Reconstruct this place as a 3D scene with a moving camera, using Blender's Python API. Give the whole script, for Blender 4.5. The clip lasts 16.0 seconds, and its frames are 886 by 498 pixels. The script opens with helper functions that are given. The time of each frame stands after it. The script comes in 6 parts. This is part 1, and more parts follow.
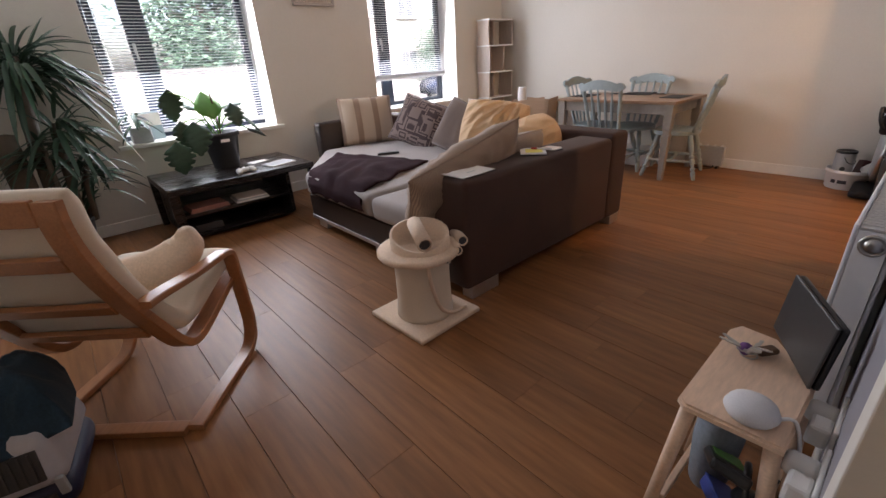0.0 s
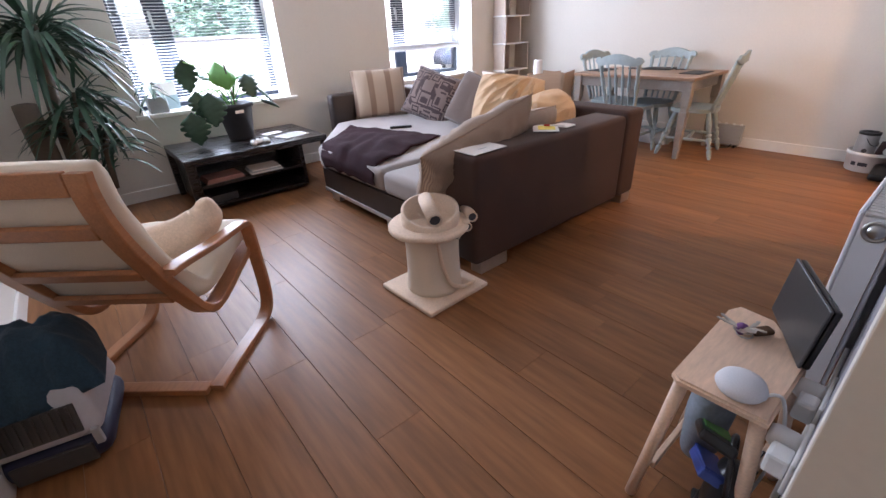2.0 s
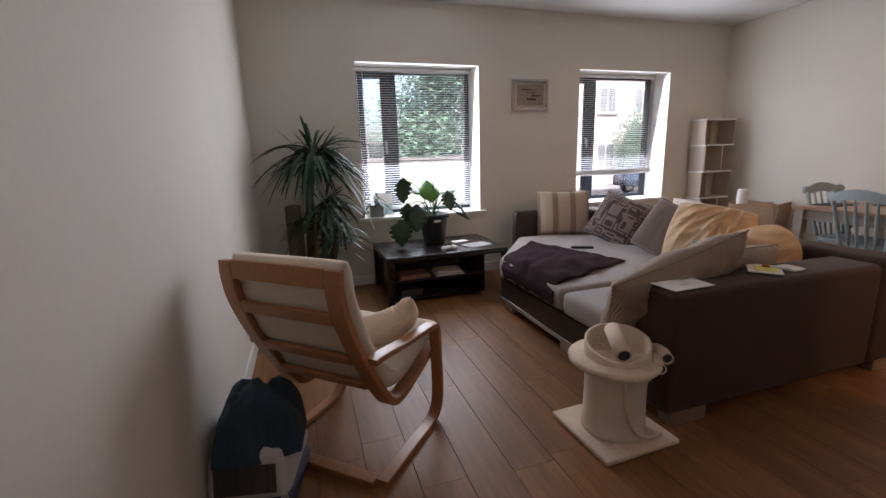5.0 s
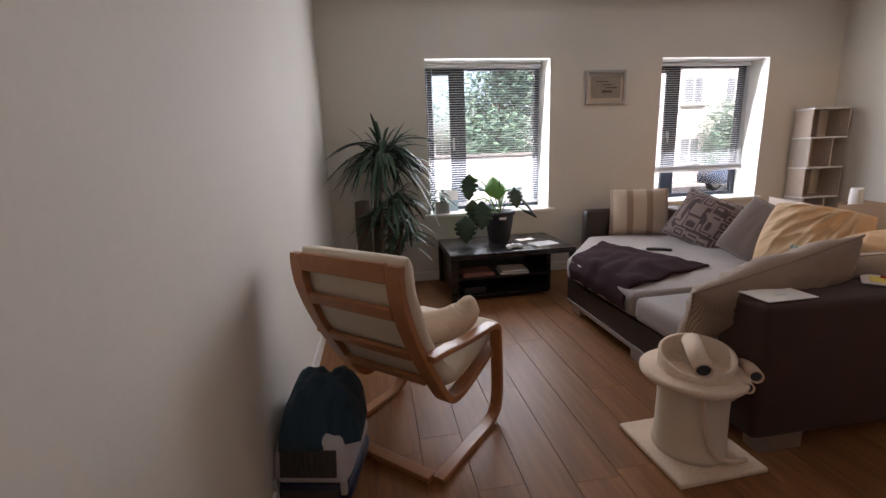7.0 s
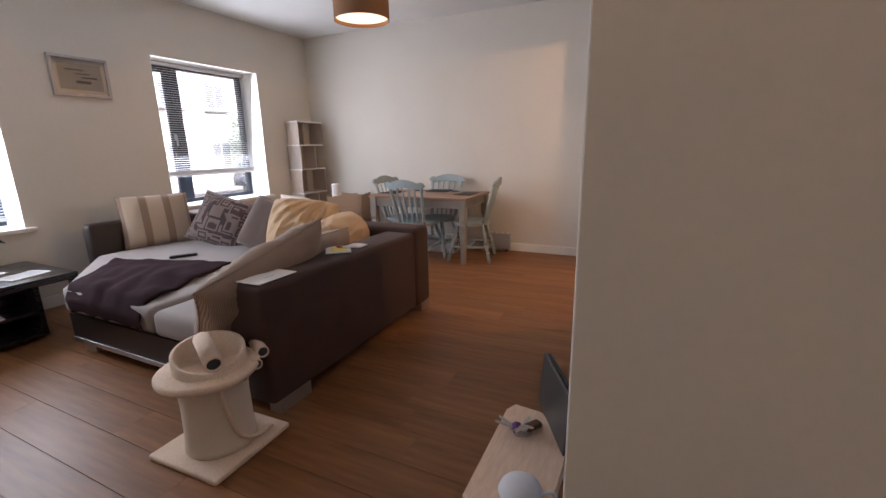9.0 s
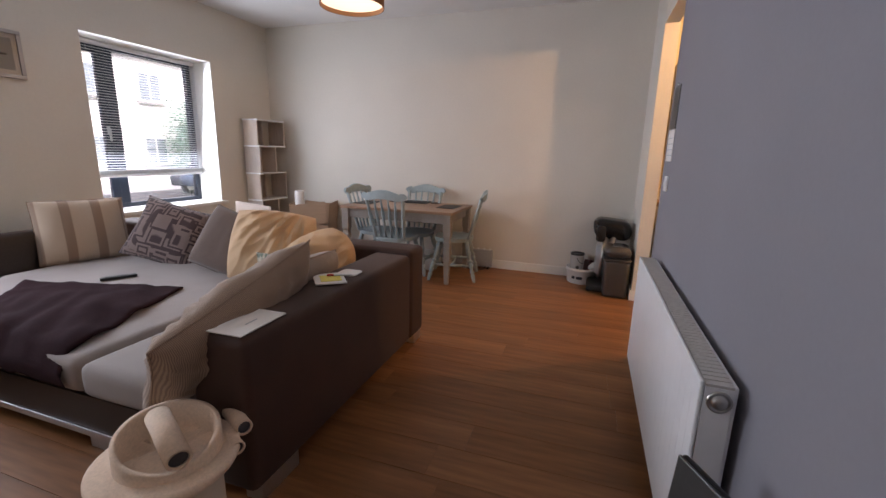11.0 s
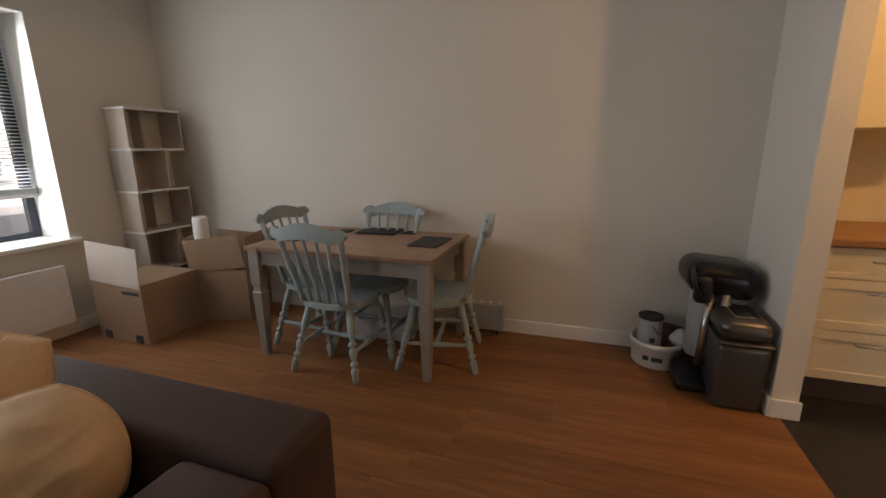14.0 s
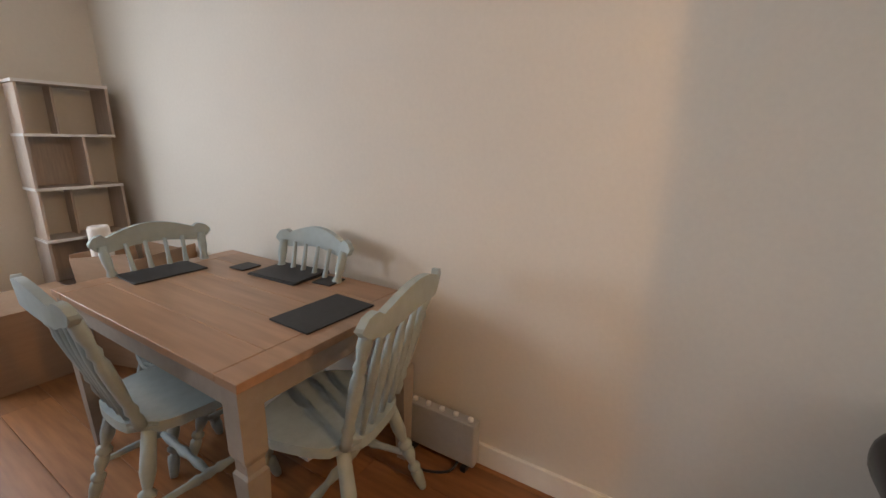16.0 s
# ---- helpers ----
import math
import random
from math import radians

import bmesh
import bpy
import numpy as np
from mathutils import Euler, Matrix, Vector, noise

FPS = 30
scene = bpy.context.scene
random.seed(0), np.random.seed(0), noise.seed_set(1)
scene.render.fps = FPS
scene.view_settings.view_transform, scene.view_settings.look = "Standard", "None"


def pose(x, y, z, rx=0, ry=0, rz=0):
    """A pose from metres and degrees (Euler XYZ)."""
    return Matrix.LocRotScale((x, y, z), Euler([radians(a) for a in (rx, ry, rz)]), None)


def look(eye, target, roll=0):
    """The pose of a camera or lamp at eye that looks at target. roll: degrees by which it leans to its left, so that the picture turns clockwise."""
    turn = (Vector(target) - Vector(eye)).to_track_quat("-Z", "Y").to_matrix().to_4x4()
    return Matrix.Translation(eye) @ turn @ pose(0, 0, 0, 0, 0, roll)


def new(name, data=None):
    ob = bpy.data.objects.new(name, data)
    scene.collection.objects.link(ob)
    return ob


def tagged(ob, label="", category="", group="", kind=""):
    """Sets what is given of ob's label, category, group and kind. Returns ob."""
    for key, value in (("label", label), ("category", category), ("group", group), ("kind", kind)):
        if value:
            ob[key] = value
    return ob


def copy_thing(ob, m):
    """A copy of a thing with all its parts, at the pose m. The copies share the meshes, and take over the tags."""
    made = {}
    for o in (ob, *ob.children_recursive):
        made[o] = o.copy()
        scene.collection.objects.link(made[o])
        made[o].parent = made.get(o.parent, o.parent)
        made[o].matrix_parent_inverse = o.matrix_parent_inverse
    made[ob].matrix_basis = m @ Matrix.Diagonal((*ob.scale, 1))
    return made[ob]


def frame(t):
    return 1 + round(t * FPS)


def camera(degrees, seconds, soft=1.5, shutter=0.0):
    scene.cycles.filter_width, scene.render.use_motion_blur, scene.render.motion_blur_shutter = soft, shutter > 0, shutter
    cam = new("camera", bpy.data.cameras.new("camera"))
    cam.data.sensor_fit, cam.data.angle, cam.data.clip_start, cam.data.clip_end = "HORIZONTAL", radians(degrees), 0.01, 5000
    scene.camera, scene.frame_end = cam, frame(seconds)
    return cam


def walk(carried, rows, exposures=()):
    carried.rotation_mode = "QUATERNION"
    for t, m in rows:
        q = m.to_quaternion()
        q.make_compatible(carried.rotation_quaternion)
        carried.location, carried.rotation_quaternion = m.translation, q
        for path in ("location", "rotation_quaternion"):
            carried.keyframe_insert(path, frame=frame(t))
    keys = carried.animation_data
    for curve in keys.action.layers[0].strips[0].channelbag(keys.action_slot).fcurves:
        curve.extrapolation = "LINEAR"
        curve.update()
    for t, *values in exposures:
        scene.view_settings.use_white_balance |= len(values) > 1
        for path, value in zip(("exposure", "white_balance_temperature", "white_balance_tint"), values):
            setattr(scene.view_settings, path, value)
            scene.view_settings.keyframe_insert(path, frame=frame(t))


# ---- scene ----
cam = camera(92.3, 16.0)
PATH = [
    (0, (0.25, 0.325, 1.236), (1.442, 1.708, 0.419), -3.5),
    (0.5, (0.24, 0.311, 1.198), (1.343, 1.625, 0.172), -3.6),
    (1, (0.212, 0.296, 1.141), (1.215, 1.522, -0.081), -3.7),
    (1.5, (0.214, 0.304, 1.181), (1.24, 1.574, 0.026), -3.1),
    (2, (0.228, 0.293, 1.261), (1.344, 1.672, 0.338), -3.0),
    (2.5, (0.224, 0.298, 1.293), (1.395, 1.743, 0.555), -2.7),
    (3, (0.229, 0.291, 1.334), (1.443, 1.786, 0.794), -2.5),
    (3.5, (0.232, 0.294, 1.339), (1.463, 1.803, 0.887), -2.4),
    (4, (0.21, 0.314, 1.333), (1.412, 1.843, 0.866), -1.9),
    (4.5, (0.174, 0.333, 1.335), (1.18, 2.001, 0.879), -1.7),
    (5, (0.119, 0.36, 1.325), (0.709, 2.222, 0.898), -1.8),
    (5.2, (0.078, 0.369, 1.328), (0.455, 2.287, 0.905), -1.8),
    (6.25, (0.066, 0.41, 1.345), (-0.03, 2.36, 0.918), -2.1),
    (7.3, (0.194, 0.37, 1.314), (0.781, 2.233, 0.881), -2.3),
    (7.5, (0.227, 0.36, 1.313), (1.016, 2.143, 0.868), -2.3),
    (8, (0.268, 0.317, 1.324), (1.455, 1.856, 0.851), -1.8),
    (8.5, (0.323, 0.263, 1.318), (1.88, 1.423, 0.836), -1.6),
    (9, (0.348, 0.212, 1.3), (2.101, 1.053, 0.832), -1.1),
    (9.2, (0.343, 0.223, 1.292), (2.114, 1.031, 0.834), -0.8),
    (11.3, (0.745, 0.873, 1.346), (2.605, 1.452, 0.893), 0.8),
    (11.5, (0.855, 0.984, 1.375), (2.719, 1.542, 0.913), 0.2),
    (12, (1.079, 1.075, 1.359), (2.944, 1.626, 0.895), -0.2),
    (12.5, (1.368, 1.154, 1.361), (3.256, 1.626, 0.901), 0.2),
    (13, (1.77, 1.275, 1.351), (3.658, 1.752, 0.894), 0.1),
    (13.5, (2.14, 1.25, 1.327), (4.013, 1.776, 0.866), -0.4),
    (14, (2.491, 1.186, 1.339), (4.336, 1.808, 0.881), -0.5),
    (14.5, (2.928, 1.153, 1.359), (4.749, 1.823, 0.876), -1.0),
    (15, (3.31, 1.079, 1.33), (5.123, 1.791, 0.874), -0.2),
    (15.5, (3.667, 1.002, 1.332), (5.415, 1.874, 0.901), 0.9),
    (16, (4.06, 1.02, 1.345), (5.7, 2.06, 0.851), 0.6),
]
EXPOSURES = [(0.0, 2.70, 6530, 20), (0.5, 3.15, 6680, 20), (1.0, 4.45, 5850, 20), (1.5, 4.50, 5750, 20), (2.0, 3.35, 5800, 20), (2.5, 2.20, 5980, 20),
             (3.0, 2.10, 6080, 20), (3.5, 1.95, 6130, 20), (4.0, 2.10, 6230, 20), (4.5, 2.20, 6230, 20), (5.2, 2.20, 6530, 20),
             (7.3, 2.30, 6680, 20), (8.0, 2.15, 6630, 20), (8.5, 2.00, 6680, 20), (9.0, 2.60, 6330, 20), (11.5, 2.38, 6280, 20), (12.5, 2.15, 6450, 17), (13.0, 2.00, 6480, 15),
             (14.0, 1.78, 6850, 13), (14.5, 2.18, 6850, 12), (15.0, 2.75, 6650, 14), (16.0, 2.55, 6600, 14)]
walk(cam, [(t, look(eye, target, roll)) for t, eye, target, roll in PATH], EXPOSURES)

# ---- light ----
world = bpy.data.worlds.new("overcast_sky")
scene.world = world
world.use_nodes = True
wn = world.node_tree.nodes
sky = wn.new("ShaderNodeTexSky")
sky.sky_type = "NISHITA"
sky.sun_disc = False
sky.sun_elevation, sky.sun_rotation = radians(48), radians(200)
sky.dust_density, sky.air_density = 5.0, 1.0
world.node_tree.links.new(sky.outputs[0], wn["Background"].inputs[0])
wn["Background"].inputs[1].default_value = 0.15


def lamp(name, kind, m, energy, color, **settings):
    data = bpy.data.lights.new(name, kind)
    data.energy, data.color = energy, color
    if kind == "AREA":
        data.shape, data.size, data.size_y = "RECTANGLE", settings["w"], settings["h"]
    elif kind == "SUN":
        data.angle = settings["angle"]
    else:
        data.shadow_soft_size = settings["r"]
    ob = new(name, data)
    ob.matrix_world = m
    return ob


lamp("sun", "SUN", look((-4, -3, 9), (2, 6, 0)), 1.5, (1.0, 0.97, 0.93), angle=radians(30))
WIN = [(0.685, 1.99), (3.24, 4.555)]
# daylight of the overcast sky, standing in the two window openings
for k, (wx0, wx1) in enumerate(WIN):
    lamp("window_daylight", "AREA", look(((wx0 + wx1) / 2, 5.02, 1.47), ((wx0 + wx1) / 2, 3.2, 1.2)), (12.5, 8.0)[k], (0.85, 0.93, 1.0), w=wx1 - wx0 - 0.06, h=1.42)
lamp("pendant_bulb", "POINT", pose(3.33, 2.295, 2.38), 1.2, (1.0, 0.74, 0.46), r=0.04)
lamp("kitchen_bulb", "POINT", pose(4.195, -0.70, 2.45), 12.0, (1.0, 0.57, 0.23), r=0.025)
lamp("hall_bulb", "POINT", pose(0.27, -0.25, 2.6), 0.75, (1.0, 0.62, 0.34), r=0.06)


# ---- materials ----
def mat(name, color, rough=0.6, metal=0.0, grain=0.0, scale=40.0, bump=0.0, bump_scale=120.0, blotch=0.0, blotch_scale=3.0,
        stretch=(1, 1, 1), island=0.0, spec=0.5, sheen=0.0, trans=0.0, rough_var=0.0, emit=0.0, obj_random=0.0, coat=0.0):
    m = bpy.data.materials.new(name)
    m.use_nodes = True
    n, l = m.node_tree.nodes, m.node_tree.links
    b = n["Principled BSDF"]
    b.inputs["Roughness"].default_value = rough
    b.inputs["Metallic"].default_value = metal
    b.inputs["Specular IOR Level"].default_value = spec
    b.inputs["Sheen Weight"].default_value = sheen
    b.inputs["Transmission Weight"].default_value = trans
    b.inputs["Coat Weight"].default_value = coat
    tc = n.new("ShaderNodeTexCoord")
    mp = n.new("ShaderNodeMapping")
    mp.inputs["Scale"].default_value = stretch
    l.new(tc.outputs["Object"], mp.inputs[0])
    value = n.new("ShaderNodeValue")
    value.outputs[0].default_value = 1.0
    out = value.outputs[0]

    def wave(sc, amount, source, detail=4.0):
        t = n.new("ShaderNodeTexNoise")
        t.inputs["Scale"].default_value = sc
        t.inputs["Detail"].default_value = detail
        l.new(mp.outputs[0], t.inputs["Vector"])
        r = n.new("ShaderNodeMapRange")
        r.inputs["From Min"].default_value, r.inputs["From Max"].default_value = 0.25, 0.75
        r.inputs["To Min"].default_value, r.inputs["To Max"].default_value = 1 - amount, 1 + amount
        l.new(t.outputs[0], r.inputs[0])
        x = n.new("ShaderNodeMath")
        x.operation = "MULTIPLY"
        l.new(source, x.inputs[0])
        l.new(r.outputs[0], x.inputs[1])
        return x.outputs[0]

    if grain:
        out = wave(scale, grain, out)
    if blotch:
        out = wave(blotch_scale, blotch, out, 2.0)
    for amount, node, socket in ((obj_random, "ShaderNodeObjectInfo", "Random"), (island, "ShaderNodeNewGeometry", "Random Per Island")):
        if amount:
            g = n.new(node)
            r = n.new("ShaderNodeMapRange")
            r.inputs["To Min"].default_value, r.inputs["To Max"].default_value = 1 - amount, 1 + amount
            l.new(g.outputs[socket], r.inputs[0])
            x = n.new("ShaderNodeMath")
            x.operation = "MULTIPLY"
            l.new(out, x.inputs[0])
            l.new(r.outputs[0], x.inputs[1])
            out = x.outputs[0]
    mix = n.new("ShaderNodeVectorMath")
    mix.operation = "SCALE"
    mix.inputs[0].default_value = color
    l.new(out, mix.inputs["Scale"])
    l.new(mix.outputs[0], b.inputs["Base Color"])
    if rough_var:
        t = n.new("ShaderNodeTexNoise")
        t.inputs["Scale"].default_value = 6.0
        l.new(mp.outputs[0], t.inputs["Vector"])
        r = n.new("ShaderNodeMapRange")
        r.inputs["To Min"].default_value, r.inputs["To Max"].default_value = max(rough - rough_var, 0.02), min(rough + rough_var, 1)
        l.new(t.outputs[0], r.inputs[0])
        l.new(r.outputs[0], b.inputs["Roughness"])
    if bump:
        t = n.new("ShaderNodeTexNoise")
        t.inputs["Scale"].default_value = bump_scale
        t.inputs["Detail"].default_value = 5.0
        l.new(mp.outputs[0], t.inputs["Vector"])
        bp = n.new("ShaderNodeBump")
        bp.inputs["Strength"].default_value = bump
        bp.inputs["Distance"].default_value = 0.004
        l.new(t.outputs[0], bp.inputs["Height"])
        l.new(bp.outputs[0], b.inputs["Normal"])
    if emit:
        b.inputs["Emission Color"].default_value = (*color, 1)
        b.inputs["Emission Strength"].default_value = emit
    return m


M_WALL = mat("cream_wall_paint", (0.70, 0.66, 0.59), 0.75, grain=0.02, scale=60, bump=0.06, bump_scale=220, blotch=0.04, blotch_scale=1.2)
M_GREYWALL = mat("grey_lilac_wall_paint", (0.25, 0.24, 0.265), 0.7, grain=0.02, scale=60, bump=0.05, bump_scale=220, blotch=0.05, blotch_scale=1.5)
M_CEIL = mat("white_ceiling_paint", (0.78, 0.78, 0.77), 0.85, grain=0.015, bump=0.05, bump_scale=160, blotch=0.03)
M_TRIM = mat("white_gloss_trim", (0.80, 0.78, 0.73), 0.35, grain=0.03, scale=25, blotch=0.04, bump=0.03)
M_PLANK = mat("brown_oak_laminate", (0.245, 0.106, 0.040), 0.42, grain=0.22, scale=3.0, stretch=(13, 1.2, 1), blotch=0.26, blotch_scale=0.9, obj_random=0.12,
              spec=0.3)
M_JOINT = mat("dark_floor_underlay", (0.035, 0.017, 0.01), 0.7, grain=0.1)
M_TILE = mat("dark_kitchen_tile", (0.025, 0.022, 0.022), 0.35, grain=0.15, scale=20, blotch=0.2, rough_var=0.1)
M_FRAME = mat("anthracite_window_frame", (0.024, 0.034, 0.055), 0.38, grain=0.08, scale=60)
M_SLAT = mat("pale_aluminium_slat", (0.66, 0.67, 0.68), 0.42, grain=0.04, scale=30)
M_RAD = mat("white_radiator_enamel", (0.85, 0.86, 0.87), 0.35, grain=0.02, scale=20, blotch=0.03)
M_RADTOP = mat("grey_radiator_grille", (0.60, 0.575, 0.545), 0.45, grain=0.08, scale=40)
M_GLASS = bpy.data.materials.new("clear_glass")
M_GLASS.use_nodes = True
_g = M_GLASS.node_tree.nodes["Principled BSDF"]
_g.inputs["Transmission Weight"].default_value, _g.inputs["Roughness"].default_value, _g.inputs["IOR"].default_value = 1.0, 0.0, 1.45


# ---- building blocks ----
def part(name, bm, material, parent=None, label="", smooth=False):
    me = bpy.data.meshes.new(name)
    bmesh.ops.recalc_face_normals(bm, faces=bm.faces)
    if smooth:
        for f in bm.faces:
            f.smooth = True
    bm.to_mesh(me)
    bm.free()
    for x in (material if isinstance(material, (list, tuple)) else [material]):
        me.materials.append(x)
    ob = new(name, me)
    if parent is not None:
        ob.parent = parent
    if label:
        tagged(ob, label)
    return ob


def thing(name, m, label, category, group="", kind=""):
    ob = new(name)
    ob.empty_display_size = 0.1
    ob.matrix_basis = m
    return tagged(ob, label, category, group, kind)


def box(x0, x1, y0, y1, z0, z1, bevel=0.0, segments=2, bm=None, m=None):
    b = bmesh.new()
    bmesh.ops.create_cube(b, size=1)
    for v in b.verts:
        v.co = Vector(((x0 + x1) / 2 + v.co.x * (x1 - x0), (y0 + y1) / 2 + v.co.y * (y1 - y0), (z0 + z1) / 2 + v.co.z * (z1 - z0)))
    if bevel:
        bmesh.ops.bevel(b, geom=b.edges[:], offset=bevel, segments=segments, profile=0.5, affect="EDGES", clamp_overlap=True)
    if m is not None:
        bmesh.ops.transform(b, matrix=m, verts=b.verts)
    return merged(bm, b)


def merged(bm, b):
    if bm is None:
        return b
    me = bpy.data.meshes.new("tmp")
    b.to_mesh(me)
    b.free()
    bm.from_mesh(me)
    bpy.data.meshes.remove(me)
    return bm


def lathe(profile, seg=20, bm=None, m=None, caps=True):
    """A turned shape: profile is (radius, height) from the bottom up."""
    b = bmesh.new()
    rings = []
    for r, z in profile:
        rings.append([b.verts.new((r * math.cos(2 * math.pi * i / seg), r * math.sin(2 * math.pi * i / seg), z)) for i in range(seg)])
    for p, q in zip(rings, rings[1:]):
        for i in range(seg):
            b.faces.new((p[i], p[(i + 1) % seg], q[(i + 1) % seg], q[i]))
    if caps:
        b.faces.new(rings[0][::-1])
        b.faces.new(rings[-1])
    if m is not None:
        bmesh.ops.transform(b, matrix=m, verts=b.verts)
    return merged(bm, b)


def along(p, q):
    """The pose that puts a shape built up the z axis on the line from p to q."""
    p, q = Vector(p), Vector(q)
    return Matrix.Translation(p) @ (q - p).to_track_quat("Z", "Y").to_matrix().to_4x4()


def rod(p, q, r, r2=None, seg=10, bm=None):
    n = (Vector(q) - Vector(p)).length
    return lathe([(r, 0), (r if r2 is None else r2, n)], seg, bm, along(p, q))


def tube(points, r, seg=8, bm=None, taper=0.0):
    """A round cord through points, thinner towards both ends by taper."""
    b = bmesh.new()
    pts = [Vector(p) for p in points]
    rings = []
    for i, p in enumerate(pts):
        d = (pts[min(i + 1, len(pts) - 1)] - pts[max(i - 1, 0)]).normalized()
        a = d.orthogonal().normalized() if i == 0 else (rings_a - d * rings_a.dot(d)).normalized()
        rings_a = a
        c = d.cross(a)
        rr_ = r * (1 - taper * abs(2 * i / (len(pts) - 1) - 1) ** 2.2)
        rings.append([b.verts.new(p + rr_ * (math.cos(2 * math.pi * k / seg) * a + math.sin(2 * math.pi * k / seg) * c)) for k in range(seg)])
    for p, q in zip(rings, rings[1:]):
        for i in range(seg):
            b.faces.new((p[i], p[(i + 1) % seg], q[(i + 1) % seg], q[i]))
    b.faces.new(rings[0][::-1])
    b.faces.new(rings[-1])
    return merged(bm, b)


def spline(points, n=8):
    """Catmull-Rom points through the given ones."""
    pts = [Vector(p) for p in points]
    out = []
    for i in range(len(pts) - 1):
        a, b, c, d = pts[max(i - 1, 0)], pts[i], pts[i + 1], pts[min(i + 2, len(pts) - 1)]
        for k in range(n):
            t = k / n
            out.append(0.5 * (2 * b + (c - a) * t + (2 * a - 5 * b + 4 * c - d) * t * t + (3 * b - a - 3 * c + d) * t ** 3))
    return out + [pts[-1]]


def strip(points, width, thick, side, bm=None, bevel=0.004):
    """A bent lath: a flat section swept along points; side is the direction of its width."""
    b = bmesh.new()
    pts, s = [Vector(p) for p in points], Vector(side).normalized()
    rings = []
    for i, p in enumerate(pts):
        d = (pts[min(i + 1, len(pts) - 1)] - pts[max(i - 1, 0)]).normalized()
        u = d.cross(s).normalized()
        h, w, e = thick / 2, width / 2, bevel
        sec = [(-w + e, -h), (w - e, -h), (w, -h + e), (w, h - e), (w - e, h), (-w + e, h), (-w, h - e), (-w, -h + e)]
        rings.append([b.verts.new(p + s * x + u * y) for x, y in sec])
    for p, q in zip(rings, rings[1:]):
        for i in range(8):
            b.faces.new((p[i], p[(i + 1) % 8], q[(i + 1) % 8], q[i]))
    b.faces.new(rings[0][::-1])
    b.faces.new(rings[-1])
    return merged(bm, b)


def flat(points, thick, bm=None, bevel=0.0, m=None):
    """A plate: an outline in the xy plane, extruded up by thick."""
    b = bmesh.new()
    low = [b.verts.new((x, y, 0)) for x, y in points]
    top = [b.verts.new((x, y, thick)) for x, y in points]
    b.faces.new(low[::-1])
    b.faces.new(top)
    for i in range(len(points)):
        j = (i + 1) % len(points)
        b.faces.new((low[i], low[j], top[j], top[i]))
    if bevel:
        rim = [e for e in b.edges if abs(e.verts[0].co.z - e.verts[1].co.z) < 1e-6]
        bmesh.ops.bevel(b, geom=rim, offset=bevel, segments=2, affect="EDGES", clamp_overlap=True)
    if m is not None:
        bmesh.ops.transform(b, matrix=m, verts=b.verts)
    return merged(bm, b)


def cushion(w, h, d, seed=0, pinch=0.07, crease=0.012, n=30, sag=0.0, exponent=2.6, round_=0.0, fan=None, fan_depth=0.03):
    """A soft cushion standing on its lower edge: w along x, h up, d thick along y, with drawn-in edges and creases."""
    b = bmesh.new()
    rnd = random.Random(seed)
    off = Vector((rnd.uniform(0, 50), rnd.uniform(0, 50), rnd.uniform(0, 50)))
    sides = []
    for s in (1, -1):
        g = []
        for j in range(n + 1):
            row = []
            for i in range(n + 1):
                u, v = 2 * i / n - 1, 2 * j / n - 1
                fall = max((1 - abs(u) ** exponent) * (1 - abs(v) ** exponent), 0) ** 0.5
                x = u * w / 2 * (1 - pinch * (1 - v * v)) * (1 - round_ * v * v / 2) ** 0.5
                z = v * h / 2 * (1 - pinch * (1 - u * u)) * (1 - round_ * u * u / 2) ** 0.5
                p = Vector((x * 6, s * 2.0, z * 6)) + off
                a_ = 0.5 + 0.9 * math.sin(off.x) + 0.5 * u
                across, down = x * math.cos(a_) + z * math.sin(a_), z * math.cos(a_) - x * math.sin(a_)
                ridge = 1 - 2.2 * abs(noise.noise(Vector((across * 13, down * 2.2, s * 3)) + off))
                fold = 1 - 2.2 * abs(noise.noise(Vector((across * 6, down * 1.4, s * 5)) + off))
                wrinkle = crease * (0.45 * noise.noise(p) + 0.30 * ridge + 0.35 * fold - 0.3)
                if fan:
                    dx, dz = x - fan[0] * w / 2, z - fan[1] * h / 2
                    turn, far = math.atan2(dz, dx), math.hypot(dx, dz) / max(w, h)
                    crisp = max(1 - 3.2 * abs(noise.noise(Vector((turn * 7.0, far * 1.8, s * 3)) + off)), 0) ** 2
                    broad = max(1 - 2.6 * abs(noise.noise(Vector((turn * 3.6, far * 1.2, s * 7)) + off)), 0) ** 1.6
                    wrinkle += fan_depth * (0.55 * crisp + 0.6 * broad - 0.5) * max(1.15 - far, 0.15) * min(far * 5, 1)
                y = s * (d / 2 * fall + wrinkle * min(fall * 1.8, 1))
                y += sag * v * v
                row.append((x, y, z + h / 2))
            g.append(row)
        sides.append(g)
    front = [[b.verts.new(p) for p in row] for row in sides[0]]
    back = [[front[j][i] if i in (0, n) or j in (0, n) else b.verts.new(sides[1][j][i]) for i in range(n + 1)] for j in range(n + 1)]
    for g in (front, back):
        for j in range(n):
            for i in range(n):
                b.faces.new((g[j][i], g[j][i + 1], g[j + 1][i + 1], g[j + 1][i]))
    return b


# ---- structure ----
X0, X1, Y0, Y1, H = -0.325, 5.47, 0.20, 4.81, 2.825
WT = 0.40


def structure(name, bm, material, label, category):
    return tagged(part(name, bm, material), label, category, kind="structure")


